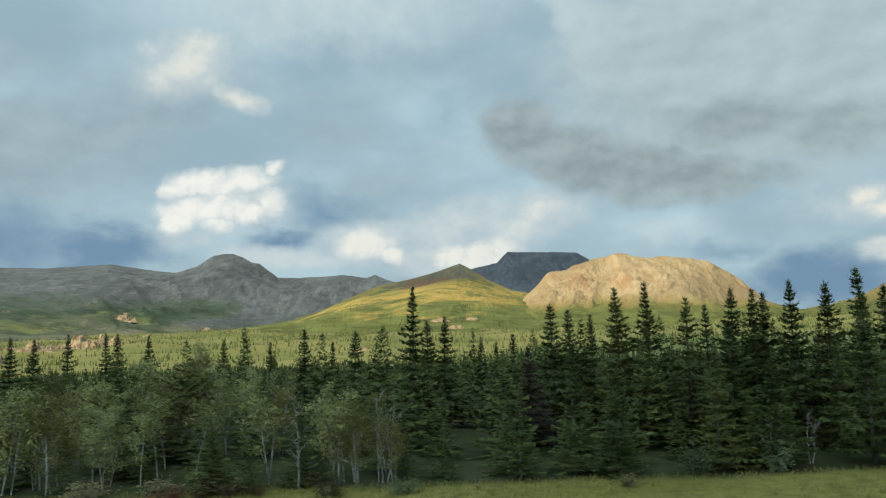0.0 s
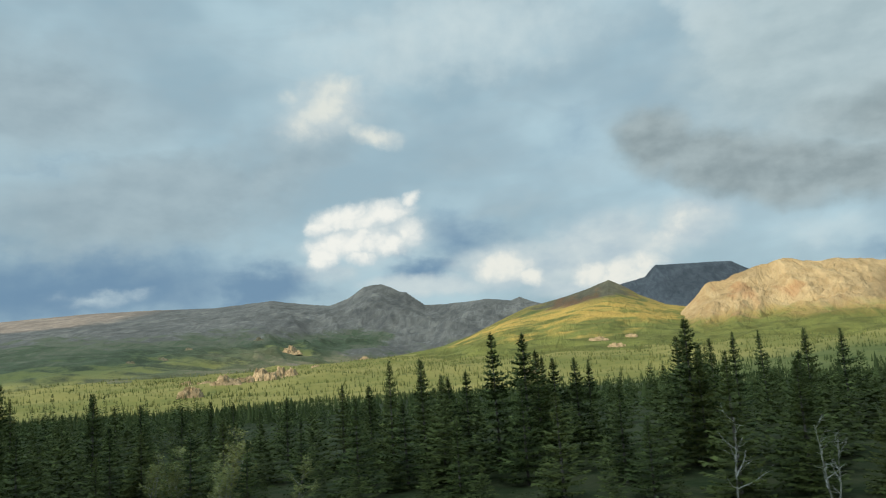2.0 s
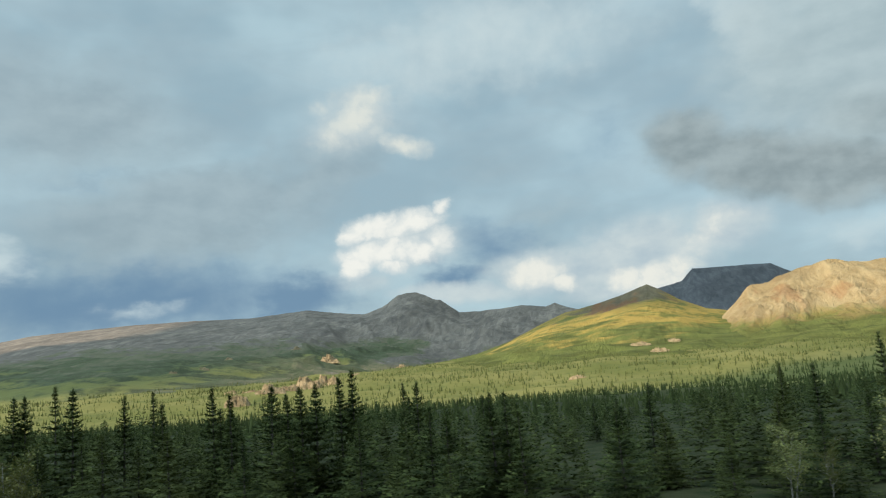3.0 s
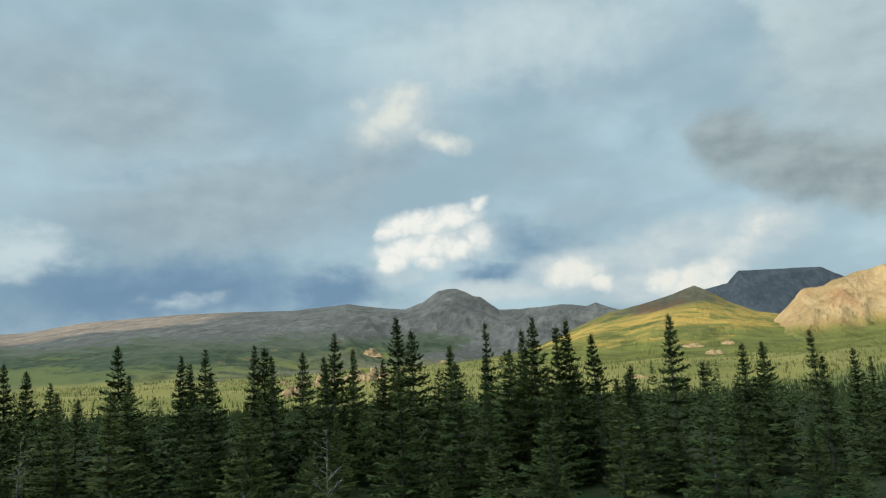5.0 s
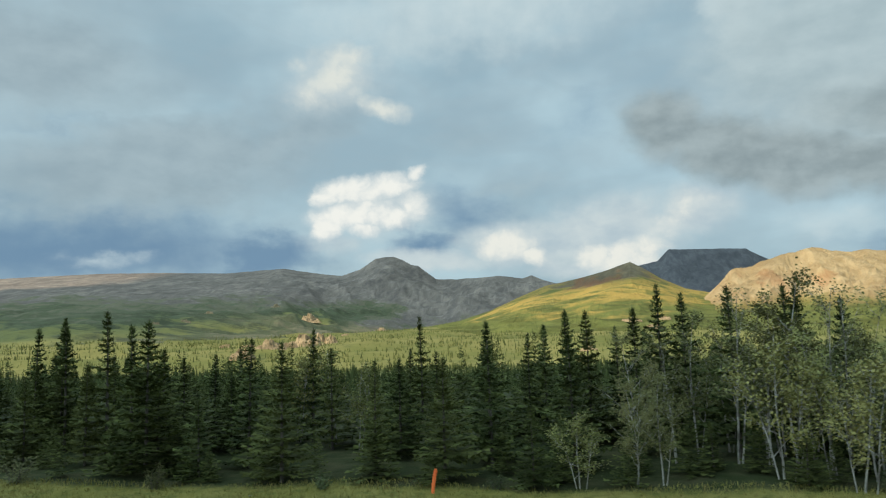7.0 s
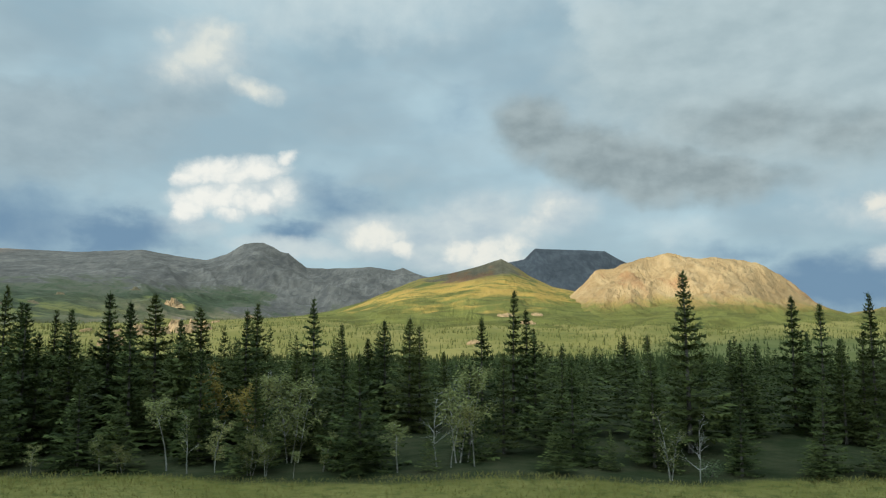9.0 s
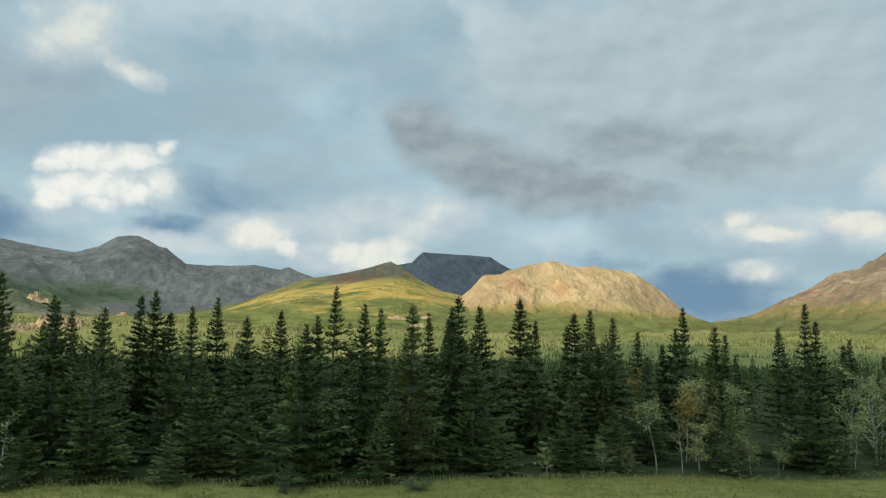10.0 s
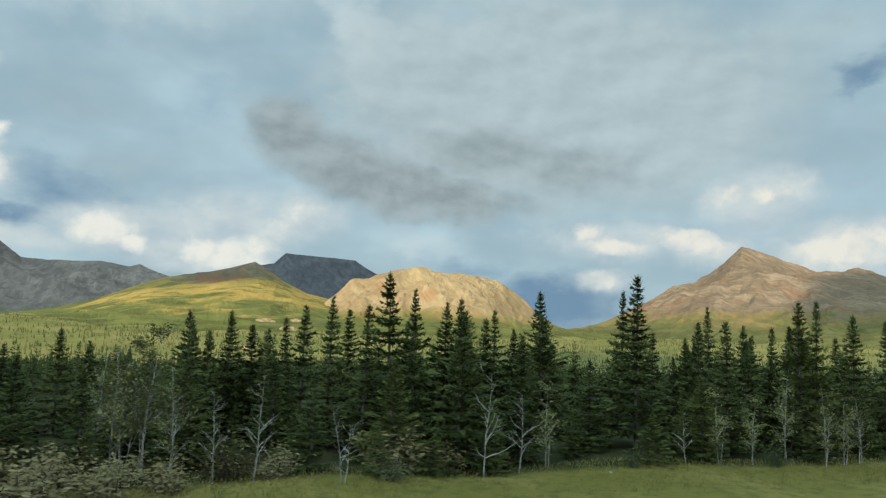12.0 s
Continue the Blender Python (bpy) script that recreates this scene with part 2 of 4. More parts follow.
NEEDLES = foliage("spruce_needles", (0.026, 0.037, 0.012), (0.142, 0.170, 0.054), (0.152, 0.156, 0.046), 3.5)
NEEDLES_BROWN = foliage("browned_needles", (0.050, 0.040, 0.034), (0.10, 0.075, 0.055), (0.10, 0.075, 0.055))
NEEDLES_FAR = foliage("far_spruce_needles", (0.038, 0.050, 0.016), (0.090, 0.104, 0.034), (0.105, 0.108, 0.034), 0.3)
NEEDLES_PLAIN = foliage("plain_spruce_needles", (0.055, 0.078, 0.026), (0.112, 0.130, 0.044), (0.13, 0.125, 0.04), 0.1)
LEAVES = foliage("aspen_leaves", (0.130, 0.138, 0.048), (0.290, 0.284, 0.104), (0.310, 0.262, 0.092), 5.0)
LEAVES_DULL = foliage("dull_aspen_leaves", (0.084, 0.092, 0.034), (0.185, 0.184, 0.074), (0.205, 0.172, 0.068), 5.0)
LEAVES_GOLD = foliage("yellowed_leaves", (0.17, 0.12, 0.03), (0.30, 0.22, 0.05), (0.28, 0.18, 0.04), 5.0)
BUSH = foliage("willow_leaves", (0.060, 0.085, 0.036), (0.14, 0.16, 0.075), (0.17, 0.13, 0.06), 4.0)


def bark(name, low, high, scale):
    m, n, bsdf = material(name, 0.88)
    p = n.add("ShaderNodeTexCoord").outputs["Object"]
    stretched = n.vec("MULTIPLY", p, (1.0, 1.0, 0.35)).outputs[0]
    nz = n.noise(stretched, scale, 5, 0.65)
    n.put(bsdf.inputs["Base Color"], n.mix(n.ramp(nz.outputs[0], 0.36, 0.62), low, high))
    bump(n, bsdf, nz.outputs[0], 0.5, 0.01)
    return m


SPRUCE_BARK = bark("spruce_bark", (0.045, 0.038, 0.030), (0.105, 0.092, 0.076), 14)
PALE_BARK = bark("aspen_bark", (0.10, 0.09, 0.075), (0.33, 0.31, 0.27), 7)
DEAD_WOOD = bark("dead_wood", (0.20, 0.185, 0.165), (0.40, 0.38, 0.35), 12)


def turf_colour(n, p):
    """Mown verge: olive green with straw and clover patches."""
    a = n.noise(p, 0.35, 5, 0.6)
    b = n.noise(p, 3.2, 5, 0.65)
    c = n.mix(n.ramp(a.outputs[0], 0.36, 0.66), (0.178, 0.162, 0.040), (0.24, 0.208, 0.062))
    return n.mix(n.ramp(b.outputs[0], 0.42, 0.72), c, (0.116, 0.118, 0.030))


def ground_material():
    """Verge turf near the road, forest floor in the trees, then bog and tundra out to the horizon."""
    m, n, bsdf = material("ground_turf_and_tundra", 0.95, 0.1)
    p = world_place(n)
    xyz = n.add("ShaderNodeSeparateXYZ", p)
    turf = turf_colour(n, p)
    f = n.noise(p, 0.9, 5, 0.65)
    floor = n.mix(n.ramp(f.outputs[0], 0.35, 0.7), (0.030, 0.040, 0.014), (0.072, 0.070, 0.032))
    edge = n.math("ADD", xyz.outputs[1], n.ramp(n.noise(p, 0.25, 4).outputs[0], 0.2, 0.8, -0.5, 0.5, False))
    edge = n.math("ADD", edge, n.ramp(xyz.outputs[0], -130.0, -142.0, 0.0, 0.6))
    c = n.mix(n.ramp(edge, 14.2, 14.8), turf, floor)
    t1 = n.noise(p, 0.006, 7, 0.62)
    t2 = n.noise(p, 0.05, 6, 0.65)
    tundra = n.mix(n.ramp(t1.outputs[0], 0.36, 0.62), (0.145, 0.150, 0.042), (0.225, 0.205, 0.068))
    tundra = n.mix(n.ramp(t2.outputs[0], 0.5, 0.72, 0.0, 0.75), tundra, (0.088, 0.105, 0.034))
    c = n.mix(n.ramp(n.math("ADD", xyz.outputs[1], n.ramp(t1.outputs[0], 0.2, 0.8, -160, 160, False)), 330.0, 560.0), c, tundra)
    n.put(bsdf.inputs["Base Color"], c)
    bump(n, bsdf, n.noise(p, 6.0, 5, 0.7).outputs[0], 0.6, 0.05)
    return m


def slope_material(name, rock_low, rock_high, green, gold, green_top, gold_top, scree=0.5, rust=0.0, crumble=1.0, patch=1.0, banded=0.0, sunlit_foot=None, bare_east=None):
    """A mountain side: tundra at the foot, autumn colour higher up, bare rock and scree above."""
    m, n, bsdf = material(name, 0.95, 0.1)
    p = world_place(n)
    xyz = n.add("ShaderNodeSeparateXYZ", p)
    big_n = n.noise(p, 0.0042, 7, 0.62)
    mid_n = n.noise(p, 0.021, 7, 0.66)
    streak_p = n.vec("MULTIPLY", p, (1.0, 0.25, 0.35)).outputs[0]
    streak = n.noise(streak_p, 0.03, 7, 0.68, 0.8)
    rock = n.mix(n.ramp(streak.outputs[0], 0.34, 0.66), rock_low, rock_high)
    rock = n.mix(n.ramp(big_n.outputs[0], 0.4, 0.62, 0.0, 0.45), rock, tuple(v * 0.6 for v in rock_low))
    pale = tuple(min(1, v * 1.35 + 0.02) for v in rock_high)
    rock = n.mix(n.ramp(mid_n.outputs[0], 0.56, 0.76, 0.0, scree), rock, pale)
    if rust:
        rock = n.mix(n.ramp(n.noise(streak_p, 0.011, 4).outputs[0], 0.54, 0.64, 0.0, rust), rock, (0.30, 0.115, 0.05))
    level = n.math("ADD", xyz.outputs[2], n.ramp(big_n.outputs[0], 0.2, 0.8, -75 * patch, 75 * patch, False))
    level = n.math("ADD", level, n.ramp(mid_n.outputs[0], 0.2, 0.8, -38 * patch, 38 * patch, False))
    if bare_east:
        level = n.math("ADD", level, n.ramp(xyz.outputs[0], bare_east, bare_east + 160.0, 0.0, 110.0))
    belts = n.noise(n.vec("MULTIPLY", p, (banded, 0.8, 2.6)).outputs[0], 0.02, 6, 0.66, 0.6) if banded else streak
    green_c = n.mix(n.ramp((belts if banded else mid_n).outputs[0], 0.4, 0.62), green, tuple(v * 0.62 for v in green))
    gold_c = n.mix(n.ramp(belts.outputs[0], 0.46, 0.64), gold, green)
    c = n.mix(n.ramp(level, gold_top - 22, gold_top + 22), gold_c, rock)
    c = n.mix(n.ramp(level, green_top - 24, green_top + 24), green_c, c)
    # sunlight on the lowest slope, put into the colour as a brighter foot
    if sunlit_foot:
        c = n.mix(n.ramp(level, 10.0, 62.0), sunlit_foot, c)
    n.put(bsdf.inputs["Base Color"], c)
    rough_h = n.math("ADD", n.math("MULTIPLY", streak.outputs[0], 14.0 * crumble), n.math("MULTIPLY", n.noise(p, 0.09, 6, 0.7).outputs[0], 5.0 * crumble))
    bump(n, bsdf, rough_h, 0.8, 1.0)
    return m


GROUND = ground_material()
# green darkened and cooled to suggest shade; brighter tone at the foot for sun
DARK_RANGE = slope_material("dark_range_slope", (0.165, 0.138, 0.120), (0.300, 0.246, 0.198), (0.110, 0.122, 0.066), (0.170, 0.156, 0.098), 100, 150, 0.5, 0.0, 0.3, 1.2, 0.0, (0.200, 0.194, 0.068), -1020.0)
TUNDRA_HILL = slope_material("tundra_hill_slope", (0.17, 0.13, 0.08), (0.26, 0.20, 0.12), (0.150, 0.162, 0.046), (0.385, 0.262, 0.070), 58, 158, 0.3, 0.45, 0.9, 0.9, 0.35)
TABLE_ROCK = slope_material("table_mountain_rock", (0.088, 0.088, 0.094), (0.145, 0.142, 0.145), (0.10, 0.11, 0.06), (0.16, 0.14, 0.11), -60, 20, 0.25)
TAN_ROCK = slope_material("tan_hill_rock", (0.330, 0.228, 0.112), (0.470, 0.345, 0.185), (0.160, 0.170, 0.048), (0.36, 0.240, 0.080), 40, 50, 0.35, 0.35, 1.2, 0.3)
BROWN_ROCK = slope_material("brown_peak_rock", (0.185, 0.132, 0.085), (0.335, 0.25, 0.16), (0.140, 0.145, 0.050), (0.25, 0.18, 0.07), 62, 104, 0.35, 0.25, 0.9, 0.8)


def plain_material(name, colour, other, scale, rough=0.9, strength=0.3, distance=0.01):
    m, n, bsdf = material(name, rough)
    nz = n.noise(world_place(n), scale, 6, 0.65)
    n.put(bsdf.inputs["Base Color"], n.mix(n.ramp(nz.outputs[0], 0.35, 0.66), colour, other))
    bump(n, bsdf, nz.outputs[0], strength, distance)
    return m


ASPHALT = plain_material("asphalt", (0.042, 0.042, 0.043), (0.065, 0.063, 0.060), 8)
LINE_PAINT = plain_material("line_paint", (0.62, 0.62, 0.60), (0.75, 0.75, 0.72), 12)
CLIFF = plain_material("ochre_cliff_rock", (0.17, 0.125, 0.07), (0.36, 0.27, 0.16), 0.12, 0.95, 0.9, 2.0)
CLOUD_WHITE = plain_material("cloud_vapour", (0.80, 0.81, 0.82), (0.90, 0.90, 0.90), 0.004)
STAKE_ORANGE = plain_material("orange_marker_plastic", (0.62, 0.10, 0.025), (0.72, 0.15, 0.04), 6, 0.5)
STONE = plain_material("verge_stone", (0.24, 0.23, 0.20), (0.40, 0.38, 0.34), 9, 0.9, 0.5, 0.02)


# ---------------------------------------------------------------- mesh helpers
def mesh_of(name, verts, faces, mat, smooth=False):
    me = bpy.data.meshes.new(name)
    me.from_pydata([tuple(map(float, v)) for v in verts], [], [tuple(map(int, f)) for f in faces])
    me.materials.append(mat)
    if smooth:
        me.shade_smooth()
    me.update()
    return me


def part(name, me, parent, label=""):
    """One mesh object under a thing or under a part."""
    ob = new(name, me)
    ob.parent = parent
    if label:
        tagged(ob, label)
    return ob


def grid_mesh(name, pts, mat, smooth=True):
    """A sheet from an array of points, rows by columns."""
    r, c = pts.shape[:2]
    i = np.arange(r * c).reshape(r, c)
    q = np.stack([i[:-1, :-1], i[:-1, 1:], i[1:, 1:], i[1:, :-1]], -1).reshape(-1, 4)
    return mesh_of(name, pts.reshape(-1, 3), q, mat, smooth)


def tube(verts, faces, path, radii, sides=6):
    """Adds a tapered tube along a path to the lists."""
    start = len(verts)
    path = [Vector(p) for p in path]
    for k, p in enumerate(path):
        ahead = path[min(k + 1, len(path) - 1)] - path[max(k - 1, 0)]
        side = ahead.orthogonal().normalized() if ahead.length else Vector((1, 0, 0))
        up = ahead.normalized().cross(side)
        for s in range(sides):
            a = 2 * math.pi * s / sides
            verts.append(p + radii[k] * (math.cos(a) * side + math.sin(a) * up))
    for k in range(len(path) - 1):
        for s in range(sides):
            a, b = start + k * sides + s, start + k * sides + (s + 1) % sides
            faces.append((a, b, b + sides, a + sides))
    verts.append(path[-1])
    top, last = len(verts) - 1, start + (len(path) - 1) * sides
    for s in range(sides):
        faces.append((last + s, last + (s + 1) % sides, top))


# ---------------------------------------------------------------- ground
def smooth_step(v, lo, hi):
    v = np.clip((np.asarray(v, float) - lo) / (hi - lo), 0, 1)
    return v * v * (3 - 2 * v)


def wave(x, y, size, seed):
    """Cheap smooth random relief from a few crossed sines, between -1 and 1."""
    rng = np.random.default_rng(seed)
    total = 0
    for k in range(7):
        a, ph, f = rng.uniform(0, 2 * math.pi), rng.uniform(0, 2 * math.pi), rng.uniform(0.6, 1.7)
        total = total + np.sin((np.cos(a) * x + np.sin(a) * y) * f * 2 * math.pi / size + ph)
    return total / 4.2


ROAD_X = -78.0        # middle of the stretch that the camera drives


def ground_height(x, y):
    """Height of the land: road bed, verge, the shallow valley behind the trees, the plain that climbs to the mountains."""
    x, y = np.asarray(x, float), np.asarray(y, float)
    d = np.hypot(np.maximum(np.abs(x - ROAD_X) - 95, 0), np.maximum(y, 0))
    bed = 1.0 * (1 - smooth_step(y, 3.4, 7.5)) + 0.9 * (smooth_step(-y, -100, 7.2) - 1)
    verge = 0.10 * wave(x, y, 9.0, 3) * smooth_step(y, 7.5, 10)
    fall = np.interp(d, (0, 22, 60, 150, 300, 450, 560, 760, 1000, 1300, 1700, 2200, 3000, 5200), (0, 0, -2.2, -8.5, -17, -24, -27, -25, -12, -4, 3, 8, 12, 14))
    west = 0.28 * smooth_step(-x, 128, 148) * smooth_step(y, 7, 10)
    fall = fall + west + (1.5 + 0.004 * d) * wave(x, y, 140.0, 5) * smooth_step(d, 40, 200)
    fall = fall + 0.0035 * np.minimum(d, 1800) * wave(x, y, 900.0, 6) * smooth_step(d, 500, 1400) * (1 - 0.8 * smooth_step(d, 1700, 2600))
    dip = -0.9 * smooth_step(y, 14, 24) * np.exp(-((x + 48) / 13.0) ** 2)
    behind = np.where(y < -9, -1.0 * smooth_step(-y, 9, 16), 0)
    base = np.where(y > 0, fall, 0) + verge + dip
    road = np.where(y < 7.5, 1.0 - smooth_step(y, 3.4, 7.5), 0)
    return base + road + behind


def build_ground():
    """One sheet, fine near the road and coarser out to the horizon."""
    ys = np.concatenate([-np.geomspace(5200, 12, 26), np.arange(-9, 28, 0.75), np.geomspace(28, 5200, 90)])
    near = np.arange(-190, 40, 2.0)
    xs = np.concatenate([-190 - np.geomspace(5200, 3, 60), near, 40 + np.geomspace(3, 5200, 60)])
    gx, gy = np.meshgrid(xs, ys)
    pts = np.stack([gx, gy, ground_height(gx, gy)], -1)
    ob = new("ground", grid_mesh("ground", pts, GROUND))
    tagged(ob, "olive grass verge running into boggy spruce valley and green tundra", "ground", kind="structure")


build_ground()


def build_road():
    def strip(name, y0, y1, lift, mat):
        xs = np.arange(-420, 260, 10.0)
        ys = np.array([y0, (y0 + y1) / 2, y1])
        gx, gy = np.meshgrid(xs, ys)
        return grid_mesh(name, np.stack([gx, gy, np.full(gx.shape, 1.0 + lift)], -1), mat)
    ob = new("road", strip("road", -6.4, 2.9, 0.02, ASPHALT))
    tagged(ob, "grey asphalt two-lane highway on a low embankment", "road", kind="structure")
    part("edge_line", strip("edge_line", 1.75, 1.87, 0.026, LINE_PAINT), ob, "white painted line")
    part("edge_line", strip("edge_line", -5.4, -5.28, 0.026, LINE_PAINT), ob, "white painted line")


build_road()


# ---------------------------------------------------------------- mountains
def mountain(name, label, mat, far, foot, crest, depth=700.0, gully=26.0, seed=1, bow=1.25, fine=0.06, span=330, sharp=0.95, ribs=4.0, rough=1.0, lawn=0.0):
    """A mountain front round the middle of the road: crest heights by bearing, falling to a foot nearer the road and away behind.
    far: distance of the crest; foot: distances of the foot by bearing; gully: depth of the ravines by bearing; bow: how the slope steepens upwards;
    ribs: how far the ravines run straight down the slope; lawn: the share of the slope at the foot that stays smooth."""
    b0, b1 = crest[0][0], crest[-1][0]
    az = np.arange(b0, b1 + fine / 2, fine)
    top = np.interp(az, [c[0] for c in crest], [c[1] for c in crest])
    near = np.interp(az, [c[0] for c in foot], [c[1] for c in foot])
    deep = np.interp(az, [c[0] for c in gully], [c[1] for c in gully]) if isinstance(gully, tuple) else np.full(len(az), gully)
    s = np.concatenate([np.linspace(0, 1, 100), 1 + np.linspace(0.02, 1, 10) ** 1.2])
    A, S = np.meshgrid(np.radians(az), s)
    # the crest's jags fade out down the front into a smoother slope
    half = int(5.0 / fine)
    kernel = np.exp(-np.linspace(-2.2, 2.2, 2 * half + 1) ** 2)
    soft_top = np.convolve(np.pad(top, half, mode="edge"), kernel / kernel.sum(), mode="valid")
    keep = np.clip(s, 0, 1)[:, None] ** 3
    T, N = soft_top[None, :] * (1 - keep) + top[None, :] * keep, np.meshgrid(near, s)[0]
    D = np.where(S <= 1, N + (far - N) * S, far + depth * (S - 1))
    X, Y = ROAD_X + D * np.sin(A), D * np.cos(A)
    g = ground_height(X, Y)
    rise = np.where(S <= 1, np.clip(S, 0, 1) ** bow, (1 - smooth_step(S, 1, 2)))
    arc = A * far
    along = arc + 0.10 * span * wave(arc, D, 2.0 * span, seed + 9) + 0.05 * span * wave(arc, D, 0.5 * span, seed + 8)
    crag, grit = np.empty(A.shape), np.empty(A.shape)
    for i in range(A.shape[0]):
        for j in range(A.shape[1]):
            crag[i, j] = noise.ridged_multi_fractal((along[i, j] / span, D[i, j] / (ribs * span), seed), sharp, 2.1, 6, 1.0, 1.6)
            grit[i, j] = noise.fractal((arc[i, j] / 60, D[i, j] / 110, seed + 0.5), 0.8, 2.2, 4)
    crag = (crag - np.median(crag)) / (np.percentile(crag, 95) - np.percentile(crag, 5))
    env = np.clip(np.minimum(S, 1), 0, 1) ** 0.8 * np.clip(1.0 - S, 0, 1) ** 0.6 * 2.2
    env = np.where(S <= 1, env, 0) * smooth_step(S, lawn - 0.001, lawn + 0.2)
    Z = g - 6 + (T - g + 6) * rise
    Z = Z + env * deep[None, :] * crag + grit * rough * 4.0 * smooth_step(S, 0.15, 0.6) * np.clip(deep / 25.0, 0.4, 1.4)[None, :]
    edge = np.clip((az - b0) / 1.2, 0, 1) * np.clip((b1 - az) / 1.2, 0, 1)
    Z = Z - (1 - edge)[None, :] * 4
    pts = np.stack([X, Y, Z], -1)
    ob = new(name, grid_mesh(name, pts, mat))
    tagged(ob, label, "mountain")
    return ob


DARK_CREST = ((-62, 250), (-54, 280), (-46.5, 306), (-43.1, 353), (-40.3, 370), (-36.4, 389), (-32.4, 394), (-28.2, 391), (-24.0, 418),
              (-21.2, 384), (-19.4, 370), (-18.0, 404), (-16.7, 471), (-15.9, 482), (-15.3, 484), (-14.6, 462), (-13.9, 431), (-13.3, 420), (-12.8, 388),
              (-11.9, 336), (-10.4, 329), (-8.4, 336), (-6.8, 342), (-5.0, 322), (-4.3, 338), (-3.1, 300), (0.0, 224), (3, 150))
DARK_FOOT = ((-62, 1250), (-40, 1260), (-34, 1310), (-29, 1450), (-25, 1700), (-22, 1980), (-19, 2300), (-15, 2620), (-10, 2900), (3, 3400))
DARK_GULLY = ((-62, 10), (-30, 14), (-24, 40), (-21, 78), (-5, 74), (3, 40))
mountain("mountain", "dark grey-brown rocky range with a domed peak in cloud shade", DARK_RANGE, 4500, DARK_FOOT, DARK_CREST, 300, DARK_GULLY, 11, 1.3, span=620, sharp=1.05, ribs=2.2, rough=0.45)
TABLE_CREST = ((-6, 200), (-3.4, 268), (0.2, 328), (2.9, 368), (5.4, 407), (5.9, 450), (6.3, 478), (8.4, 470), (10.5, 463), (11.7, 452), (12.9, 396), (15.4, 278), (19, 150))
mountain("mountain", "flat-topped dark basalt table mountain in shade", TABLE_ROCK, 4700, ((-6, 3500), (19, 3400)), TABLE_CREST, 200, 20, 23, 1.1)
TUNDRA_CREST = ((-19, 6), (-16, 11), (-13.1, 21), (-10.1, 43), (-7.8, 74), (-5.5, 119), (-3.2, 159), (-0.9, 177), (1.3, 202), (3.2, 230), (4.1, 208), (5.4, 168), (7.2, 128), (9, 110), (11, 96), (14, 58))
mountain("mountain", "rounded tundra hill with green, gold and rust autumn slopes", TUNDRA_HILL, 2600, ((-19, 2100), (-13, 1500), (-6, 1150), (14, 1150)), TUNDRA_CREST, 500, 10, 31, 1.35, span=300, ribs=3.0, rough=0.7)
TAN_CREST = ((2, 22), (5, 40), (7.7, 58), (10.4, 151), (12.2, 172), (13.5, 190), (15.9, 205), (17.2, 192), (19.3, 190), (20.7, 184), (22.6, 165), (23.7, 136), (24.9, 92), (26.2, 48), (28, 22), (33, 14))
mountain("mountain", "bare tan scree hill lit by low sun with green foot", TAN_ROCK, 2230, ((2, 1150), (25, 1080), (33, 1250)), TAN_CREST, 500, ((2, 5), (9, 14), (11, 44), (24, 44), (27, 6), (33, 3)), 41, 2.1, span=170, sharp=0.85, ribs=5.0, rough=1.3, lawn=0.45)
BROWN_CREST = ((28, 40), (30.5, 58), (32.7, 124), (34.8, 194), (36.5, 255), (38.1, 277), (39.7, 344), (41.4, 441), (42.9, 414), (44.4, 376), (46.2, 330), (47.7, 329),
               (49.1, 340), (50.7, 303), (55, 300), (60, 340), (66, 250))
mountain("mountain", "brown pointed peak with rocky shoulders and sunlit face", BROWN_ROCK, 3500, ((28, 2500), (40, 1700), (66, 1500)), BROWN_CREST, 500, ((28, 20), (34, 46), (66, 46)), 53, 1.45, span=300, ribs=5.0, rough=1.3, lawn=0.12)


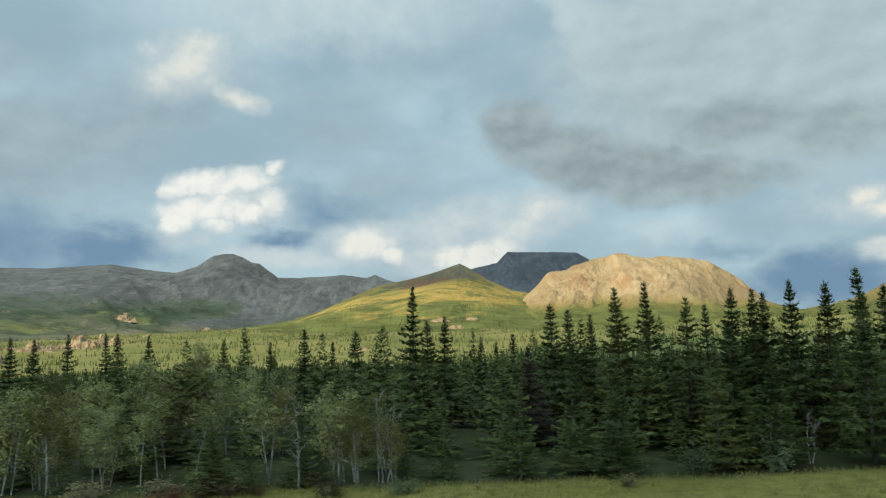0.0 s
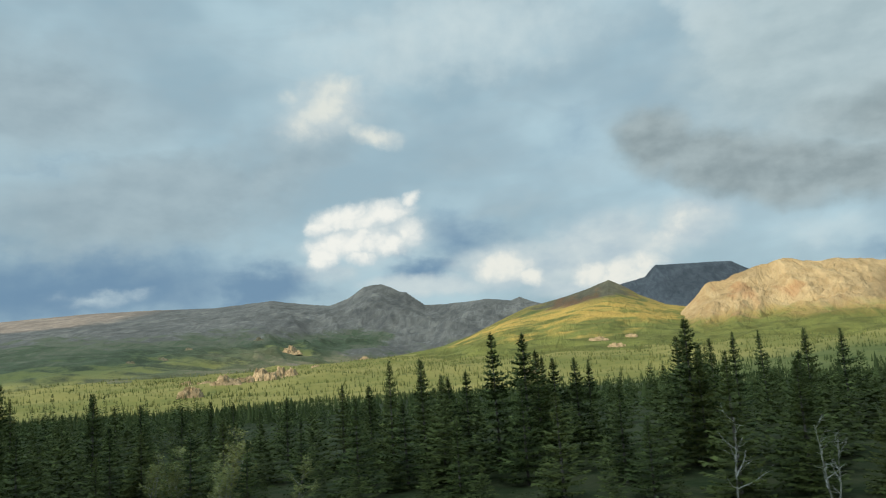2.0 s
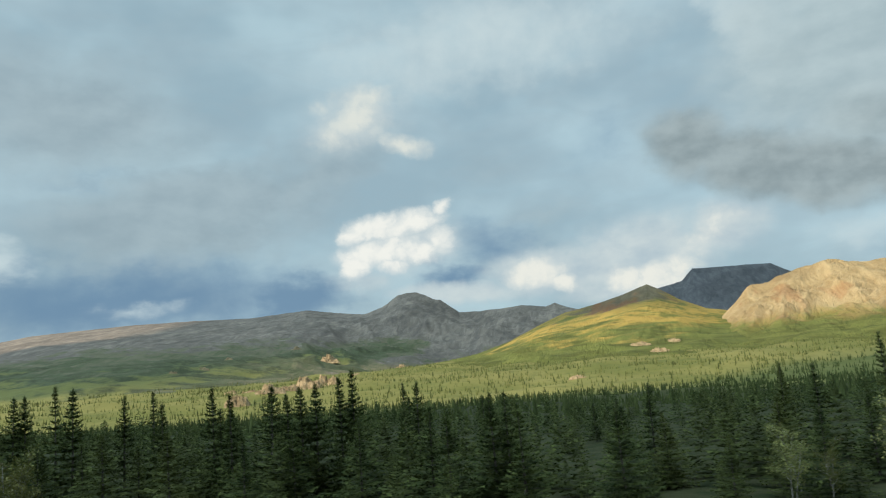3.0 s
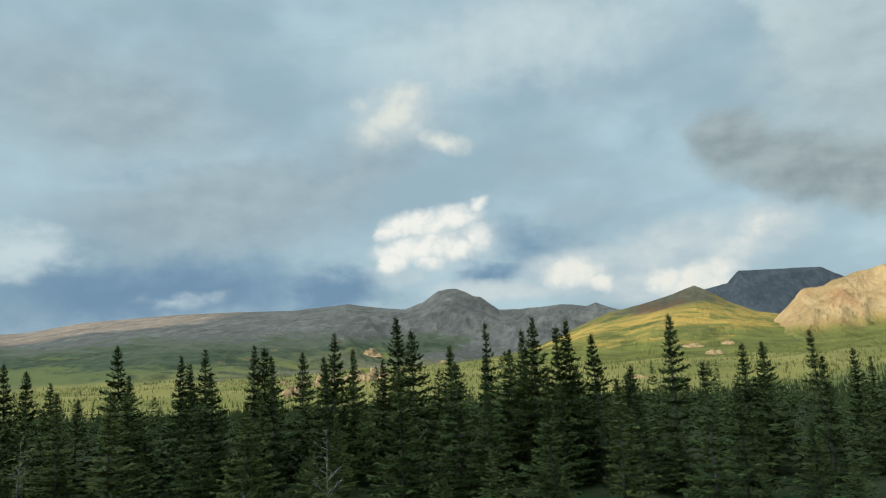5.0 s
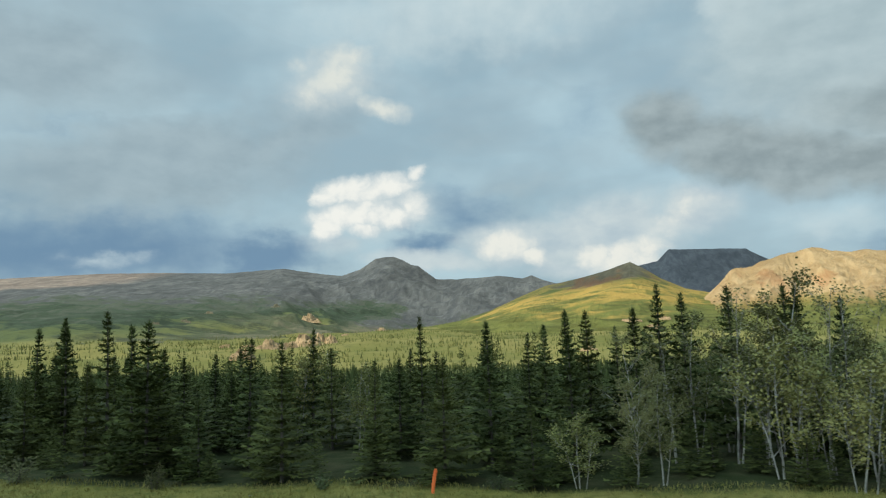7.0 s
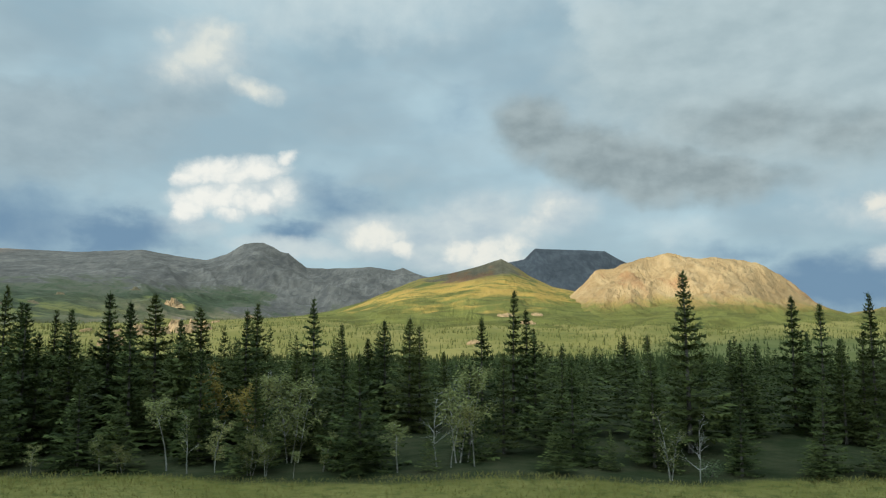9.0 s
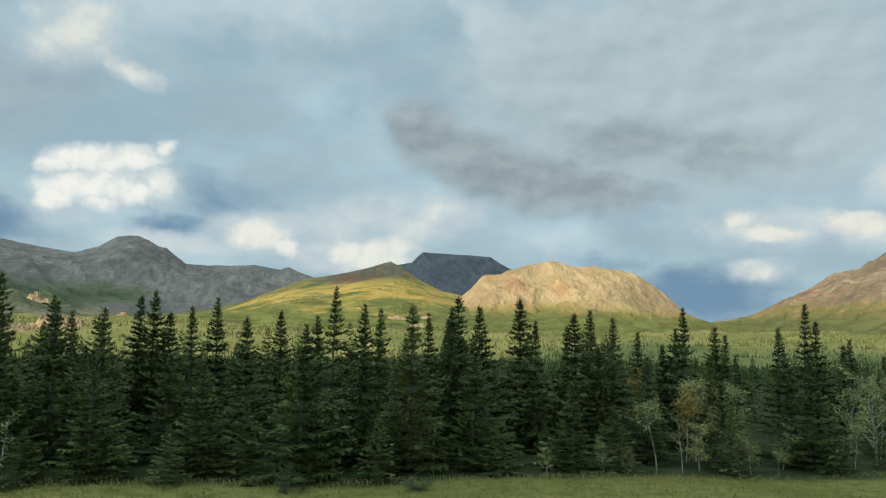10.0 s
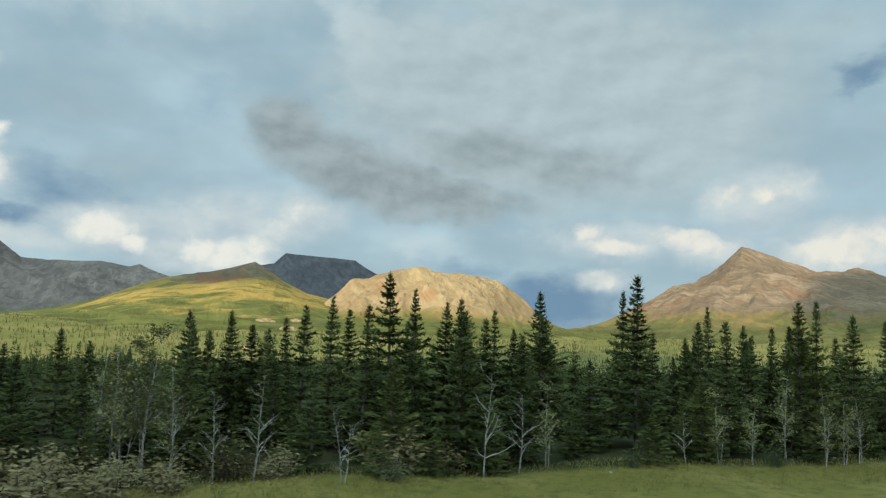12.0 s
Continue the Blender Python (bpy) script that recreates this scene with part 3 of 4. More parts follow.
def outcrop(az, d, wide, tall, seed, label):
    """A broken crag that stands out of the plain: one mesh of cracked, stepped towers over a scree foot."""
    rng = random.Random(seed)
    cx, cy = ROAD_X + d * math.sin(radians(az)), d * math.cos(radians(az))
    hit, top, *_ = scene.ray_cast(bpy.context.evaluated_depsgraph_get(), Vector((cx, cy, 900)), Vector((0, 0, -1)))
    base = top.z - 1.0
    towers = [(rng.uniform(-0.44, 0.44), rng.uniform(-0.2, 0.2), rng.uniform(0.10, 0.2), rng.uniform(0.3, 0.66)) for k in range(9)]
    cols, rows = 72, 34
    pts = np.zeros((rows, cols, 3))
    for i in range(rows):
        for j in range(cols):
            u, v = j / (cols - 1) - 0.5, (i / (rows - 1) - 0.5)
            shift = noise.noise_vector((u * 9, v * 9, seed * 3.7)) * 0.05
            a, b = u + shift.x, v + shift.y
            h = 0.0
            for tx, ty, r, t in towers:
                q = math.hypot(a - tx, (b - ty) * 0.62) / r
                h = max(h, t * (1 - 1.5 * abs(tx)) * min(1.0, max(0.0, 1.7 * (1.3 - q))))
            h = h * (0.82 + 0.4 * noise.noise((u * 14, v * 14, seed))) + 0.10 * noise.cell((a * 26, b * 26, seed)) * (h > 0.1)
            scree = 0.2 * max(0.0, 1 - (2 * u) ** 2) * max(0.0, 1 - (2 * v) ** 2)
            edge = min(1.0, 8 * (0.5 - abs(u)), 8 * (0.5 - abs(v)))
            pts[i, j] = ((a * wide) * 1.0, b * wide * 0.6, tall * (h * 1.05 + scree) * edge - 3.0 * (1 - edge) - 0.5)
    ob = new("rock_outcrop", grid_mesh("rock_outcrop", pts, CLIFF, False))
    ob.matrix_basis = Matrix.Translation((cx, cy, base)) @ Matrix.Rotation(radians(-az), 4, "Z")
    return tagged(ob, label, "rock", "outcrops on the plain")


bpy.context.view_layer.update()
for row in ((-22.9, 1040, 62, 24, 1), (-21.3, 1120, 52, 26, 6), (-25.4, 980, 46, 15, 2), (-27.6, 850, 34, 17, 3), (-24.1, 1000, 30, 11, 4), (-28.6, 1140, 24, 9, 5), (-27.0, 1010, 26, 9, 12)):
    outcrop(*row, "craggy ochre rock outcrop standing in the green plain")
for row in ((2.9, 1450, 46, 12, 7), (4.4, 1330, 40, 11, 8), (5.3, 1480, 30, 10, 13), (-0.8, 800, 26, 7, 9), (-22.1, 2420, 80, 34, 10), (-16.4, 2580, 60, 22, 11), (-31.3, 2060, 34, 12, 14),
            (-29.6, 2300, 30, 12, 15), (-33.4, 1900, 26, 9, 16), (-24.6, 2700, 44, 16, 17), (-19.5, 1500, 22, 8, 18)):
    outcrop(*row, "pale broken rock outcrop on the tundra slope")


# ---------------------------------------------------------------- clouds that shade the land
def shade_cloud(label, outline, base, thick, seed):
    """A cloud bank over the land: outline by plan, flat base, domed and ragged top."""
    rng = random.Random(seed)
    ring = []
    for k, (x, y) in enumerate(outline):
        nx, ny = outline[(k + 1) % len(outline)]
        steps = max(2, int(math.hypot(nx - x, ny - y) / 130))
        for s in range(steps):
            f = s / steps
            ring.append(Vector((x + (nx - x) * f + rng.uniform(-14, 14), y + (ny - y) * f + rng.uniform(-14, 14), 0)))
    mid_p = sum(ring, Vector()) / len(ring)
    bm = bmesh.new()
    rows = []
    for f, z in ((0.985, 0.0), (1.0, 0.2), (0.995, 0.6), (0.98, 1.0)):
        rows.append([bm.verts.new(mid_p + (p - mid_p) * f + Vector((0, 0, base + thick * z * rng.uniform(0.85, 1.1)))) for p in ring])
    for a, b in zip(rows, rows[1:]):
        for k in range(len(ring)):
            j = (k + 1) % len(ring)
            bm.faces.new((a[k], a[j], b[j], b[k]))
    bm.faces.new(list(reversed(rows[0])))
    bm.faces.new(rows[-1])
    bmesh.ops.triangulate(bm, faces=[f for f in bm.faces if len(f.verts) > 4])
    me = bpy.data.meshes.new("cloud")
    bm.to_mesh(me)
    bm.free()
    me.materials.append(CLOUD_WHITE)
    return tagged(new("cloud", me), label, "cloud")


CLOUD_BASE = 5200.0


def over(points):
    """The plan at the clouds' base that shades these points (bearing, distance, height) of the land."""
    out = []
    for az, d, z in points:
        x, y = ROAD_X + d * math.sin(radians(az)), d * math.cos(radians(az))
        k = (CLOUD_BASE - z) / SUN_TO.z
        out.append((x + SUN_TO.x * k, y + SUN_TO.y * k))
    return out


shade_cloud("grey cloud bank drifting over the road and forest", over((
    (-72, 760, -10), (-60, 660, -15), (-44, 600, -20), (-30, 520, -24), (-17, 500, -24), (-2, 490, -25), (6.5, 560, -26), (11, 720, -24), (15, 850, -20), (20, 900, -18), (30, 930, -18), (50, 900, -10),
    (74, 900, 0), (110, 650, 0), (170, 130, 0), (-170, 130, 0), (-115, 650, 0))), CLOUD_BASE, 30, 5)
shade_cloud("grey cloud bank drifting over the dark mountain range", over((
    (-60, 1400, 2), (-44.2, 1500, 8), (-39, 1480, 3), (-33.5, 1660, 11), (-31.6, 1900, 27), (-29.7, 2190, 49),
    (-26.8, 2450, 73), (-24.8, 2660, 92), (-23.1, 2900, 111), (-21.8, 2600, 54), (-20.5, 2540, 30), (-16.5, 2680, 14), (-12, 2760, 30), (-8, 2740, 74), (-3.6, 2620, 150), (-1.0, 2400, 143), (1.3, 2170, 128), (3.0, 2130, 136), (4.6, 2280, 136), (6.4, 2480, 118),
    (8.5, 3300, 110), (14, 3500, 140), (19, 4300, 150), (16, 5200, 300), (0, 5600, 300), (-2.6, 5500, 300), (-2.8, 4180, 262), (-7.4, 4180, 288), (-8.4, 5400, 400), (-20, 5400, 480), (-32.5, 4450, 395), (-35.6, 3820, 294), (-38, 3640, 262), (-44.5, 3580, 225), (-60, 3500, 170))), CLOUD_BASE, 30, 9)
shade_cloud("grey cloud bank drifting over the brown peak's far flank", over((
    (43.5, 2350, 55), (45.5, 2900, 150), (46.5, 3300, 270), (49, 3420, 300), (53, 3700, 300), (70, 3800, 250), (70, 2000, 40), (54, 2000, 35))), CLOUD_BASE, 30, 14)

# ---------------------------------------------------------------- trees
def spruce_arrays(seed, height=4.0, whorl=0.275, boughs=10, slim=1.0, core=330, core_size=1.0, detail=2):
    """Trunk and crown of one spruce: tiers of flat boughs, each a spine with needle sprays to both sides and some below, under a narrow clubbed top."""
    rng = random.Random(seed)
    lean = (rng.uniform(-0.07, 0.07), rng.uniform(-0.07, 0.07))
    tv, tf = [], []
    zs = (0, 0.15, 0.4, 0.7, 0.9, 1.0)
    tube(tv, tf, [(lean[0] * z * z, lean[1] * z * z, height * z - 0.15 * (z == 0)) for z in zs],
         [0.052 * (1.05 - z) * height / 4 + 0.005 for z in zs], 6)
    v, f = [], []
    lopsided, phase = rng.uniform(0.05, 0.25), rng.uniform(0, 6.28)
    spread = rng.uniform(0.285, 0.325) * height * slim
    club, waist = rng.uniform(0.0, 0.012) * height, rng.uniform(0.06, 0.10)

    def girth(k):
        u = 1 - k
        return spread * 1.06 * u ** rng.uniform(1.10, 1.22) * min(1, 0.82 + k * 0.8) + club * math.exp(-((u - waist) / 0.05) ** 2) + 0.006 * height

    # dense inner foliage: loose sprays about the trunk
    for i in range(core):
        k = rng.uniform(0.05, 0.985) ** 0.66
        r = girth(k) * rng.uniform(0.05, 0.66 if k < 0.6 else 0.8)
        a = rng.uniform(0, 6.28)
        c = np.array((lean[0] * k * k + r * math.cos(a), lean[1] * k * k + r * math.sin(a), height * k))
        d1 = np.array((rng.uniform(-1, 1), rng.uniform(-1, 1), rng.uniform(-0.6, 0.4)))
        d2 = np.array((rng.uniform(-1, 1), rng.uniform(-1, 1), rng.uniform(-0.6, 0.4)))
        size = (0.05 + 0.18 * (1 - k)) * core_size
        n = len(v)
        v += [c, c + d1 * size, c + d2 * size]
        f += [(n, n + 1, n + 2)]
    z = rng.uniform(0.04, 0.11) * height
    while z < height * 0.985:
        k = z / height
        reach = girth(k) * rng.uniform(0.84, 1.16)
        count = boughs if k < 0.7 else boughs - 2
        turn = rng.uniform(0, 6.28)
        cx, cy = lean[0] * k * k, lean[1] * k * k
        for b in range(count):
            if rng.random() < 0.07:
                continue
            a = turn + 2 * math.pi * (b + rng.uniform(-0.3, 0.3)) / count
            length = reach * rng.uniform(0.72, 1.1) * (1 + lopsided * math.cos(a - phase))
            out = np.array((math.cos(a), math.sin(a), 0))
            side = np.array((-math.sin(a), math.cos(a), 0))
            droop = length * (0.20 - 0.48 * k) * rng.uniform(0.4, 1.5)
            base = np.array((cx, cy, z + rng.uniform(-0.03, 0.03)))
            wide = (0.09 + 0.44 * length) * rng.uniform(0.8, 1.15)
            sprays = max(2, min(3 * detail, int(length / 0.12))) if detail > 1 else 2 + (length > 0.5)
            n = len(v)
            v += [base + out * length * s / sprays + np.array((0, 0, -droop * (s / sprays) ** 1.2 + 0.16 * length * (s / sprays) ** 3)) for s in range(sprays + 1)]
            for s in range(sprays):
                p, q = v[n + s], v[n + s + 1]
                w = wide * (1.0 - 0.6 * abs(s / sprays - 0.35)) * 0.5
                # flat needle sprays to both sides, and twigs that hang from the bough, all joined along its spine
                for hand in (-1, 1):
                    far = w * rng.uniform(0.65, 1.3)
                    v.append((p + q) / 2 + out * far * rng.uniform(0.35, 0.8) + side * hand * far + np.array((0, 0, -far * rng.uniform(-0.05, 0.3))))
                    f.append((n + s, n + s + 1, len(v) - 1))
                for g in range(2 if detail > 1 else 1):
                    far = w * rng.uniform(0.3, 0.9)
                    v.append((p + q) / 2 + out * far * rng.uniform(0.2, 0.7) + side * rng.uniform(-0.8, 0.8) * far + np.array((0, 0, -(0.12 + 0.4 * rng.random()) * w - 0.025)))
                    f.append((n + s, n + s + 1, len(v) - 1))
            v += [v[n + sprays] - side * 0.03, v[n + sprays] + out * 0.09 + np.array((0, 0, 0.03 + 0.05 * k))]
            f.append((n + sprays, len(v) - 2, len(v) - 1))
        z += whorl * rng.uniform(0.7, 1.3) * (1.0 if k < 0.5 else 0.72 if k < 0.68 else 0.52 if k < 0.85 else 0.36)
    n = len(v)
    top = np.array((lean[0], lean[1], height))
    v += [top + np.array((0.03, 0, -0.16)), top + np.array((-0.016, 0.026, -0.16)), top + np.array((-0.016, -0.026, -0.16)), top + np.array((0, 0, 0.05))]
    f += [(n, n + 1, n + 3), (n + 1, n + 2, n + 3), (n + 2, n, n + 3)]
    return tv, tf, v, f, height


def spruce_meshes(seed, mat=None, **kw):
    tv, tf, v, f, h = spruce_arrays(seed, **kw)
    return mesh_of("trunk", tv, tf, SPRUCE_BARK, True), mesh_of("crown", v, f, mat or NEEDLES), h


def tree_thing(name, meshes, parts, label, category, group, m):
    root = new(name)
    root.empty_display_size = 0.3
    tagged(root, label, category, group)
    for p, me in zip(parts, meshes):
        part(p, me, root)
    root.matrix_basis = m
    return root


SPRUCE_KINDS = [spruce_meshes(100 + k, slim=s) for k, s in enumerate((1.0, 0.92, 1.08, 0.82, 1.02, 0.74, 1.12, 0.95, 0.86, 0.98, 0.7, 0.9))]
BROWN_SPRUCE = [spruce_meshes(150, NEEDLES_BROWN)]
forest_rng = random.Random(77)


def spruce(x, y, tip, kinds=SPRUCE_KINDS, label=""):
    """A spruce at a place, with its tip at that height over the verge."""
    base = float(ground_height(x, y))
    trunk, crown, h = forest_rng.choice(kinds)
    k = (tip - base) / h
    w = k ** 0.7 * forest_rng.uniform(0.88, 1.1)
    m = Matrix.Translation((x, y, base - 0.03)) @ Matrix.Rotation(forest_rng.uniform(0, 6.28), 4, "Z") @ Matrix.Diagonal((w, w, k, 1))
    size = "tall" if tip - base > 3.9 else "small" if tip - base < 2.6 else "slender"
    return tree_thing("spruce_tree", (trunk, crown), ("trunk", "crown"), label or size + " dark green spruce tree in the roadside forest", "tree", "spruces along the road", m)


# Spruces of the roadside belt by stretches of the drive: along the road, distance from it, height of the tip
STRETCH_A = (
    (-10.6, 35, 2.84), (-7.9, 33, 2.66), (-5.4, 28, 3.23), (-4.3, 28, 2.7), (-3.2, 26, 3.13), (-0.9, 21.3, 4.36), (-0.5, 24, 3.37), (-0.0, 24, 3.49),
    (1.3, 26, 2.73), (2.0, 28, 2.47), (3.0, 20, 3.7), (3.5, 20, 3.52), (4.1, 20, 3.35), (4.6, 19, 4.02), (5.4, 19, 4.14), (6.4, 19, 3.74),
    (7.3, 20, 3.57), (7.4, 18.5, 3.91), (7.9, 18.5, 3.89), (8.4, 19, 3.8), (8.7, 18, 4.07), (9.9, 18.5, 4.02), (10.2, 17.5, 4.29), (11.0, 18, 3.89),
)
STRETCH_B = (
    (-49.6, 35, 1.79), (-45.6, 35, 1.72), (-32.2, 22, 3.14), (-30.7, 20, 2.69), (-28.7, 20.5, 3.76), (-27.9, 21.2, 3.68), (-27.6, 22, 3.16), (-27.6, 24, 2.88),
    (-27.2, 24, 2.86), (-26.5, 24, 2.82), (-26.1, 24, 2.7), (-23.6, 19, 3.69), (-22.7, 23, 2.97), (-22.6, 30, 3.33), (-21.6, 36, 3.26), (-20.4, 36, 3.1),
    (-19.2, 37, 3.33), (-17.7, 38, 3.35), (-16.2, 36, 3.31), (-14.7, 36, 3.13),
)
STRETCH_C = (
    (-56.7, 34, 2.59), (-47.2, 28, 2.67), (-54.7, 40, 1.54), (-51.5, 42, 1.13), (-39.5, 28, 1.51), (-38.3, 28, 1.95), (-34.5, 24, 2.43), (-33.5, 24, 2.33),
    (-30.9, 21, 3.13), (-30.3, 22, 2.52), (-29.8, 22, 2.66),
)
STRETCH_D = (
    (-64.8, 18.9, 4.11), (-71.5, 27, 3.4), (-67.8, 25, 2.92), (-66.0, 24, 2.75), (-66.2, 25, 2.58), (-66.0, 26, 2.84), (-62.6, 24, 3.37), (-62.0, 24, 3.37),
    (-60.6, 24, 3.64), (-58.7, 22.7, 3.49), (-59.1, 26, 3.03), (-57.7, 26, 3.14), (-55.9, 24, 2.68), (-54.4, 25, 3.13), (-53.5, 24, 2.31), (-53.1, 24, 2.29),
    (-51.9, 22, 2.84), (-51.0, 23.1, 3.01), (-50.3, 23, 2.68), (-49.8, 23, 2.92), (-49.3, 23, 2.97), (-48.8, 24, 3.09), (-48.4, 24.2, 3.33), (-48.0, 29, 2.64),
    (-47.1, 26, 1.95), (-46.9, 40, 1.41), (-41.1, 44, 0.33),
)
STRETCH_E = (
    (-96.8, 25, 3.73), (-87.8, 17.3, 4.02), (-89.4, 20, 2.9), (-88.7, 20, 2.47), (-86.3, 18.6, 4.06), (-85.9, 19, 4.04), (-85.0, 19, 3.75), (-83.0, 18, 3.28),
    (-83.0, 19, 2.76), (-82.2, 20, 4.44), (-80.2, 20.4, 3.95), (-79.8, 20.5, 3.67), (-78.8, 19.8, 4.1), (-77.3, 18, 3.34), (-77.1, 19.8, 4.1), (-76.8, 20, 4.06),
    (-76.6, 22, 3.9), (-75.2, 21, 3.66), (-74.7, 20.5, 4.34), (-74.3, 21, 3.85), (-73.7, 22, 3.46), (-73.1, 22, 4.86), (-72.3, 21, 4.33), (-71.1, 21, 3.75),
    (-70.2, 22.1, 4.43), (-69.5, 22, 3.57), (-68.9, 21, 4.11), (-68.4, 20, 4.38), (-67.7, 20, 4.11), (-67.4, 20, 4.27), (-66.7, 19.5, 3.8),
)
STRETCH_F = (
    (-107.3, 19, 3.62), (-106.1, 18.8, 3.89), (-103.4, 17, 3.95), (-102.0, 16, 3.54), (-101.4, 15.7, 3.65), (-103.7, 20, 2.88), (-104.2, 22, 2.56), (-104.2, 24, 2.59),
    (-104.2, 26, 2.8), (-98.9, 20, 3.34), (-97.5, 26, 2.58), (-96.9, 28, 2.4), (-93.3, 16.9, 3.37), (-92.8, 22, 3.04), (-92.3, 22, 3.29), (-91.6, 20, 3.67),
    (-91.0, 20, 3.65), (-90.2, 21, 3.17), (-89.7, 21, 3.71), (-89.1, 20.1, 4.27), (-88.5, 20, 4.01),
)
STRETCH_G = (
    (-127.5, 19, 3.47), (-126.9, 18.7, 3.46), (-126.5, 20, 3.99), (-125.9, 20, 3.72), (-124.9, 19.3, 3.93), (-123.5, 18.8, 3.54), (-122.4, 19, 3.47), (-122.5, 20.4, 3.65),
    (-120.5, 18.5, 3.75), (-120.3, 22, 3.09), (-119.5, 22, 2.66), (-119.0, 22, 3.18), (-118.2, 21, 3.26), (-117.9, 21, 3.01), (-117.2, 24, 2.16), (-116.1, 21, 3.29),
    (-115.2, 21, 4.05), (-114.8, 21, 3.5), (-114.1, 19, 2.5), (-111.1, 24.5, 2.71), (-111.2, 17.8, 4.39), (-107.8, 24, 2.54), (-107.0, 24, 2.44), (-107.4, 20.4, 3.89),
)
STRETCH_H = (
    (-124.9, 17.8, 3.30), (-126.7, 20.5, 3.30), (-127.2, 17.2, 3.56), (-127.9, 20.5, 2.79), (-128.3, 15.6, 3.58), (-129.0, 16.2, 3.48),
    (-129.1, 20.2, 3.68), (-130.0, 20.8, 4.19), (-130.3, 16.2, 3.30), (-131.5, 21.8, 3.49), (-133.1, 16.8, 3.46), (-133.4, 22.2, 3.82), (-134.4, 20.5, 3.36), (-134.8, 16.0, 3.37),
    (-134.8, 20.5, 3.94), (-135.2, 20.5, 3.78), (-135.7, 16.0, 3.50), (-136.4, 15.2, 3.18), (-136.9, 20.5, 3.35), (-137.0, 16.3, 4.12), (-137.4, 20.4, 3.75), (-139.0, 15.8, 4.41),
    (-139.1, 20.1, 4.34), (-139.5, 15.9, 4.34), (-139.7, 20.5, 3.05), (-140.1, 20.1, 3.25), (-140.8, 16.6, 3.18),
)
STRETCH_I = (
    (-142.2, 16.9, 3.12), (-142.5, 20.2, 4.71), (-143.3, 15.5, 3.65), (-144.6, 22.0, 4.69), (-144.8, 16.1, 4.82), (-145.9, 19.4, 3.71), (-145.9, 21.1, 3.34), (-146.5, 21.4, 3.94),
    (-147.9, 18.9, 3.61), (-148.7, 18.7, 4.15), (-149.2, 18.7, 3.99), (-149.7, 20.0, 4.37), (-150.9, 23.1, 3.81), (-151.1, 17.4, 4.62), (-152.0, 16.3, 3.74), (-152.1, 20.0, 4.08),
    (-153.2, 17.8, 3.70), (-153.3, 20.0, 3.41), (-153.8, 20.0, 3.11), (-154.2, 20.0, 3.22), (-154.8, 20.0, 3.57), (-155.3, 20.0, 3.03), (-155.8, 20.0, 3.50), (-158.2, 20.0, 2.65),
    (-158.8, 20.0, 2.95), (-160.0, 20.0, 2.53),
)

PLACED = [t for stretch in (STRETCH_A, STRETCH_B, STRETCH_C, STRETCH_D, STRETCH_E, STRETCH_F, STRETCH_G, STRETCH_H, STRETCH_I) for t in stretch]
for x, y, tip in PLACED:
    spruce(x, y, tip)


def skyline(x):
    """Usual height of the belt's tips near x."""
    w = [(math.exp(-((x - a) / 3.0) ** 2), c) for a, b, c in PLACED if b < 26]
    s = sum(k for k, _ in w)
    return sum(k * c for k, c in w) / s if s > 0.05 else 3.0


def forest_edge(x):
    """Distance from the road at which the trees meet the grass."""
    return 14.15 + 0.55 * float(smooth_step(-x, 98, 106)) - 0.9 * float(smooth_step(-x, 120, 132))


def front_fill():
    """Lower spruces in front of and between the tall ones."""
    x = 15.0
    while x > -172:
        young = -13 < x < -0.5 or -91.5 < x < -84.0
        y = forest_edge(x) + forest_rng.uniform(0.4, 2.2)
        tall = forest_rng.uniform(0.24, 0.4) if young else forest_rng.uniform(0.5, 0.92)
        spruce(x, y, float(ground_height(x, y)) + max(0.9, skyline(x) * tall))
        if not young:
            x2, y2 = x + forest_rng.uniform(-1, 1), forest_edge(x) + forest_rng.uniform(2.2, 5.0)
            spruce(x2, y2, float(ground_height(x2, y2)) + max(1.2, skyline(x2) * forest_rng.uniform(0.62, 0.92)))
        x -= forest_rng.uniform(1.4, 2.4)


front_fill()
spruce(2.2, 18.6, 2.6, BROWN_SPRUCE, "browned dying spruce tree among green ones")


def thicket(name, label, spots, kinds, seed):
    """Many spruces behind the belt, as one mesh."""
    rng = np.random.default_rng(seed)
    verts, faces, n = [], [], 0
    arrays = [(np.array(v), np.array(f), h) for tv, tf, v, f, h in kinds]
    for x, y, tall in spots:
        v, f, h = arrays[rng.integers(len(arrays))]
        k = tall / h
        a, w = rng.uniform(0, 6.28), k ** 0.82 * rng.uniform(0.85, 1.15)
        c, s = math.cos(a) * w, math.sin(a) * w
        q = np.stack([x + v[:, 0] * c - v[:, 1] * s, y + v[:, 0] * s + v[:, 1] * c, float(ground_height(x, y)) + v[:, 2] * k], 1)
        verts.append(q)
        faces.append(f + n)
        n += len(v)
    ob = new(name, mesh_of(name, np.concatenate(verts), np.concatenate(faces), NEEDLES))
    tagged(ob, label, "forest", kind="stuff")


LIGHT = [spruce_arrays(200 + k, whorl=0.31, boughs=6, slim=s, core=120, core_size=1.5, detail=1) for k, s in enumerate((1.35, 1.0, 1.6, 0.85, 1.2))]
MINI = [spruce_arrays(300 + k, whorl=0.46, boughs=5, slim=s, core=50, core_size=2.0, detail=1) for k, s in enumerate((1.4, 1.0, 1.6, 0.85, 1.2))]
spots = []
for k in range(400):
    x = 20.0 - k * 0.49
    y = forest_rng.uniform(17.2, 26)
    spots.append((x, y, max(1.0, skyline(x) * forest_rng.uniform(0.4, 0.92))))
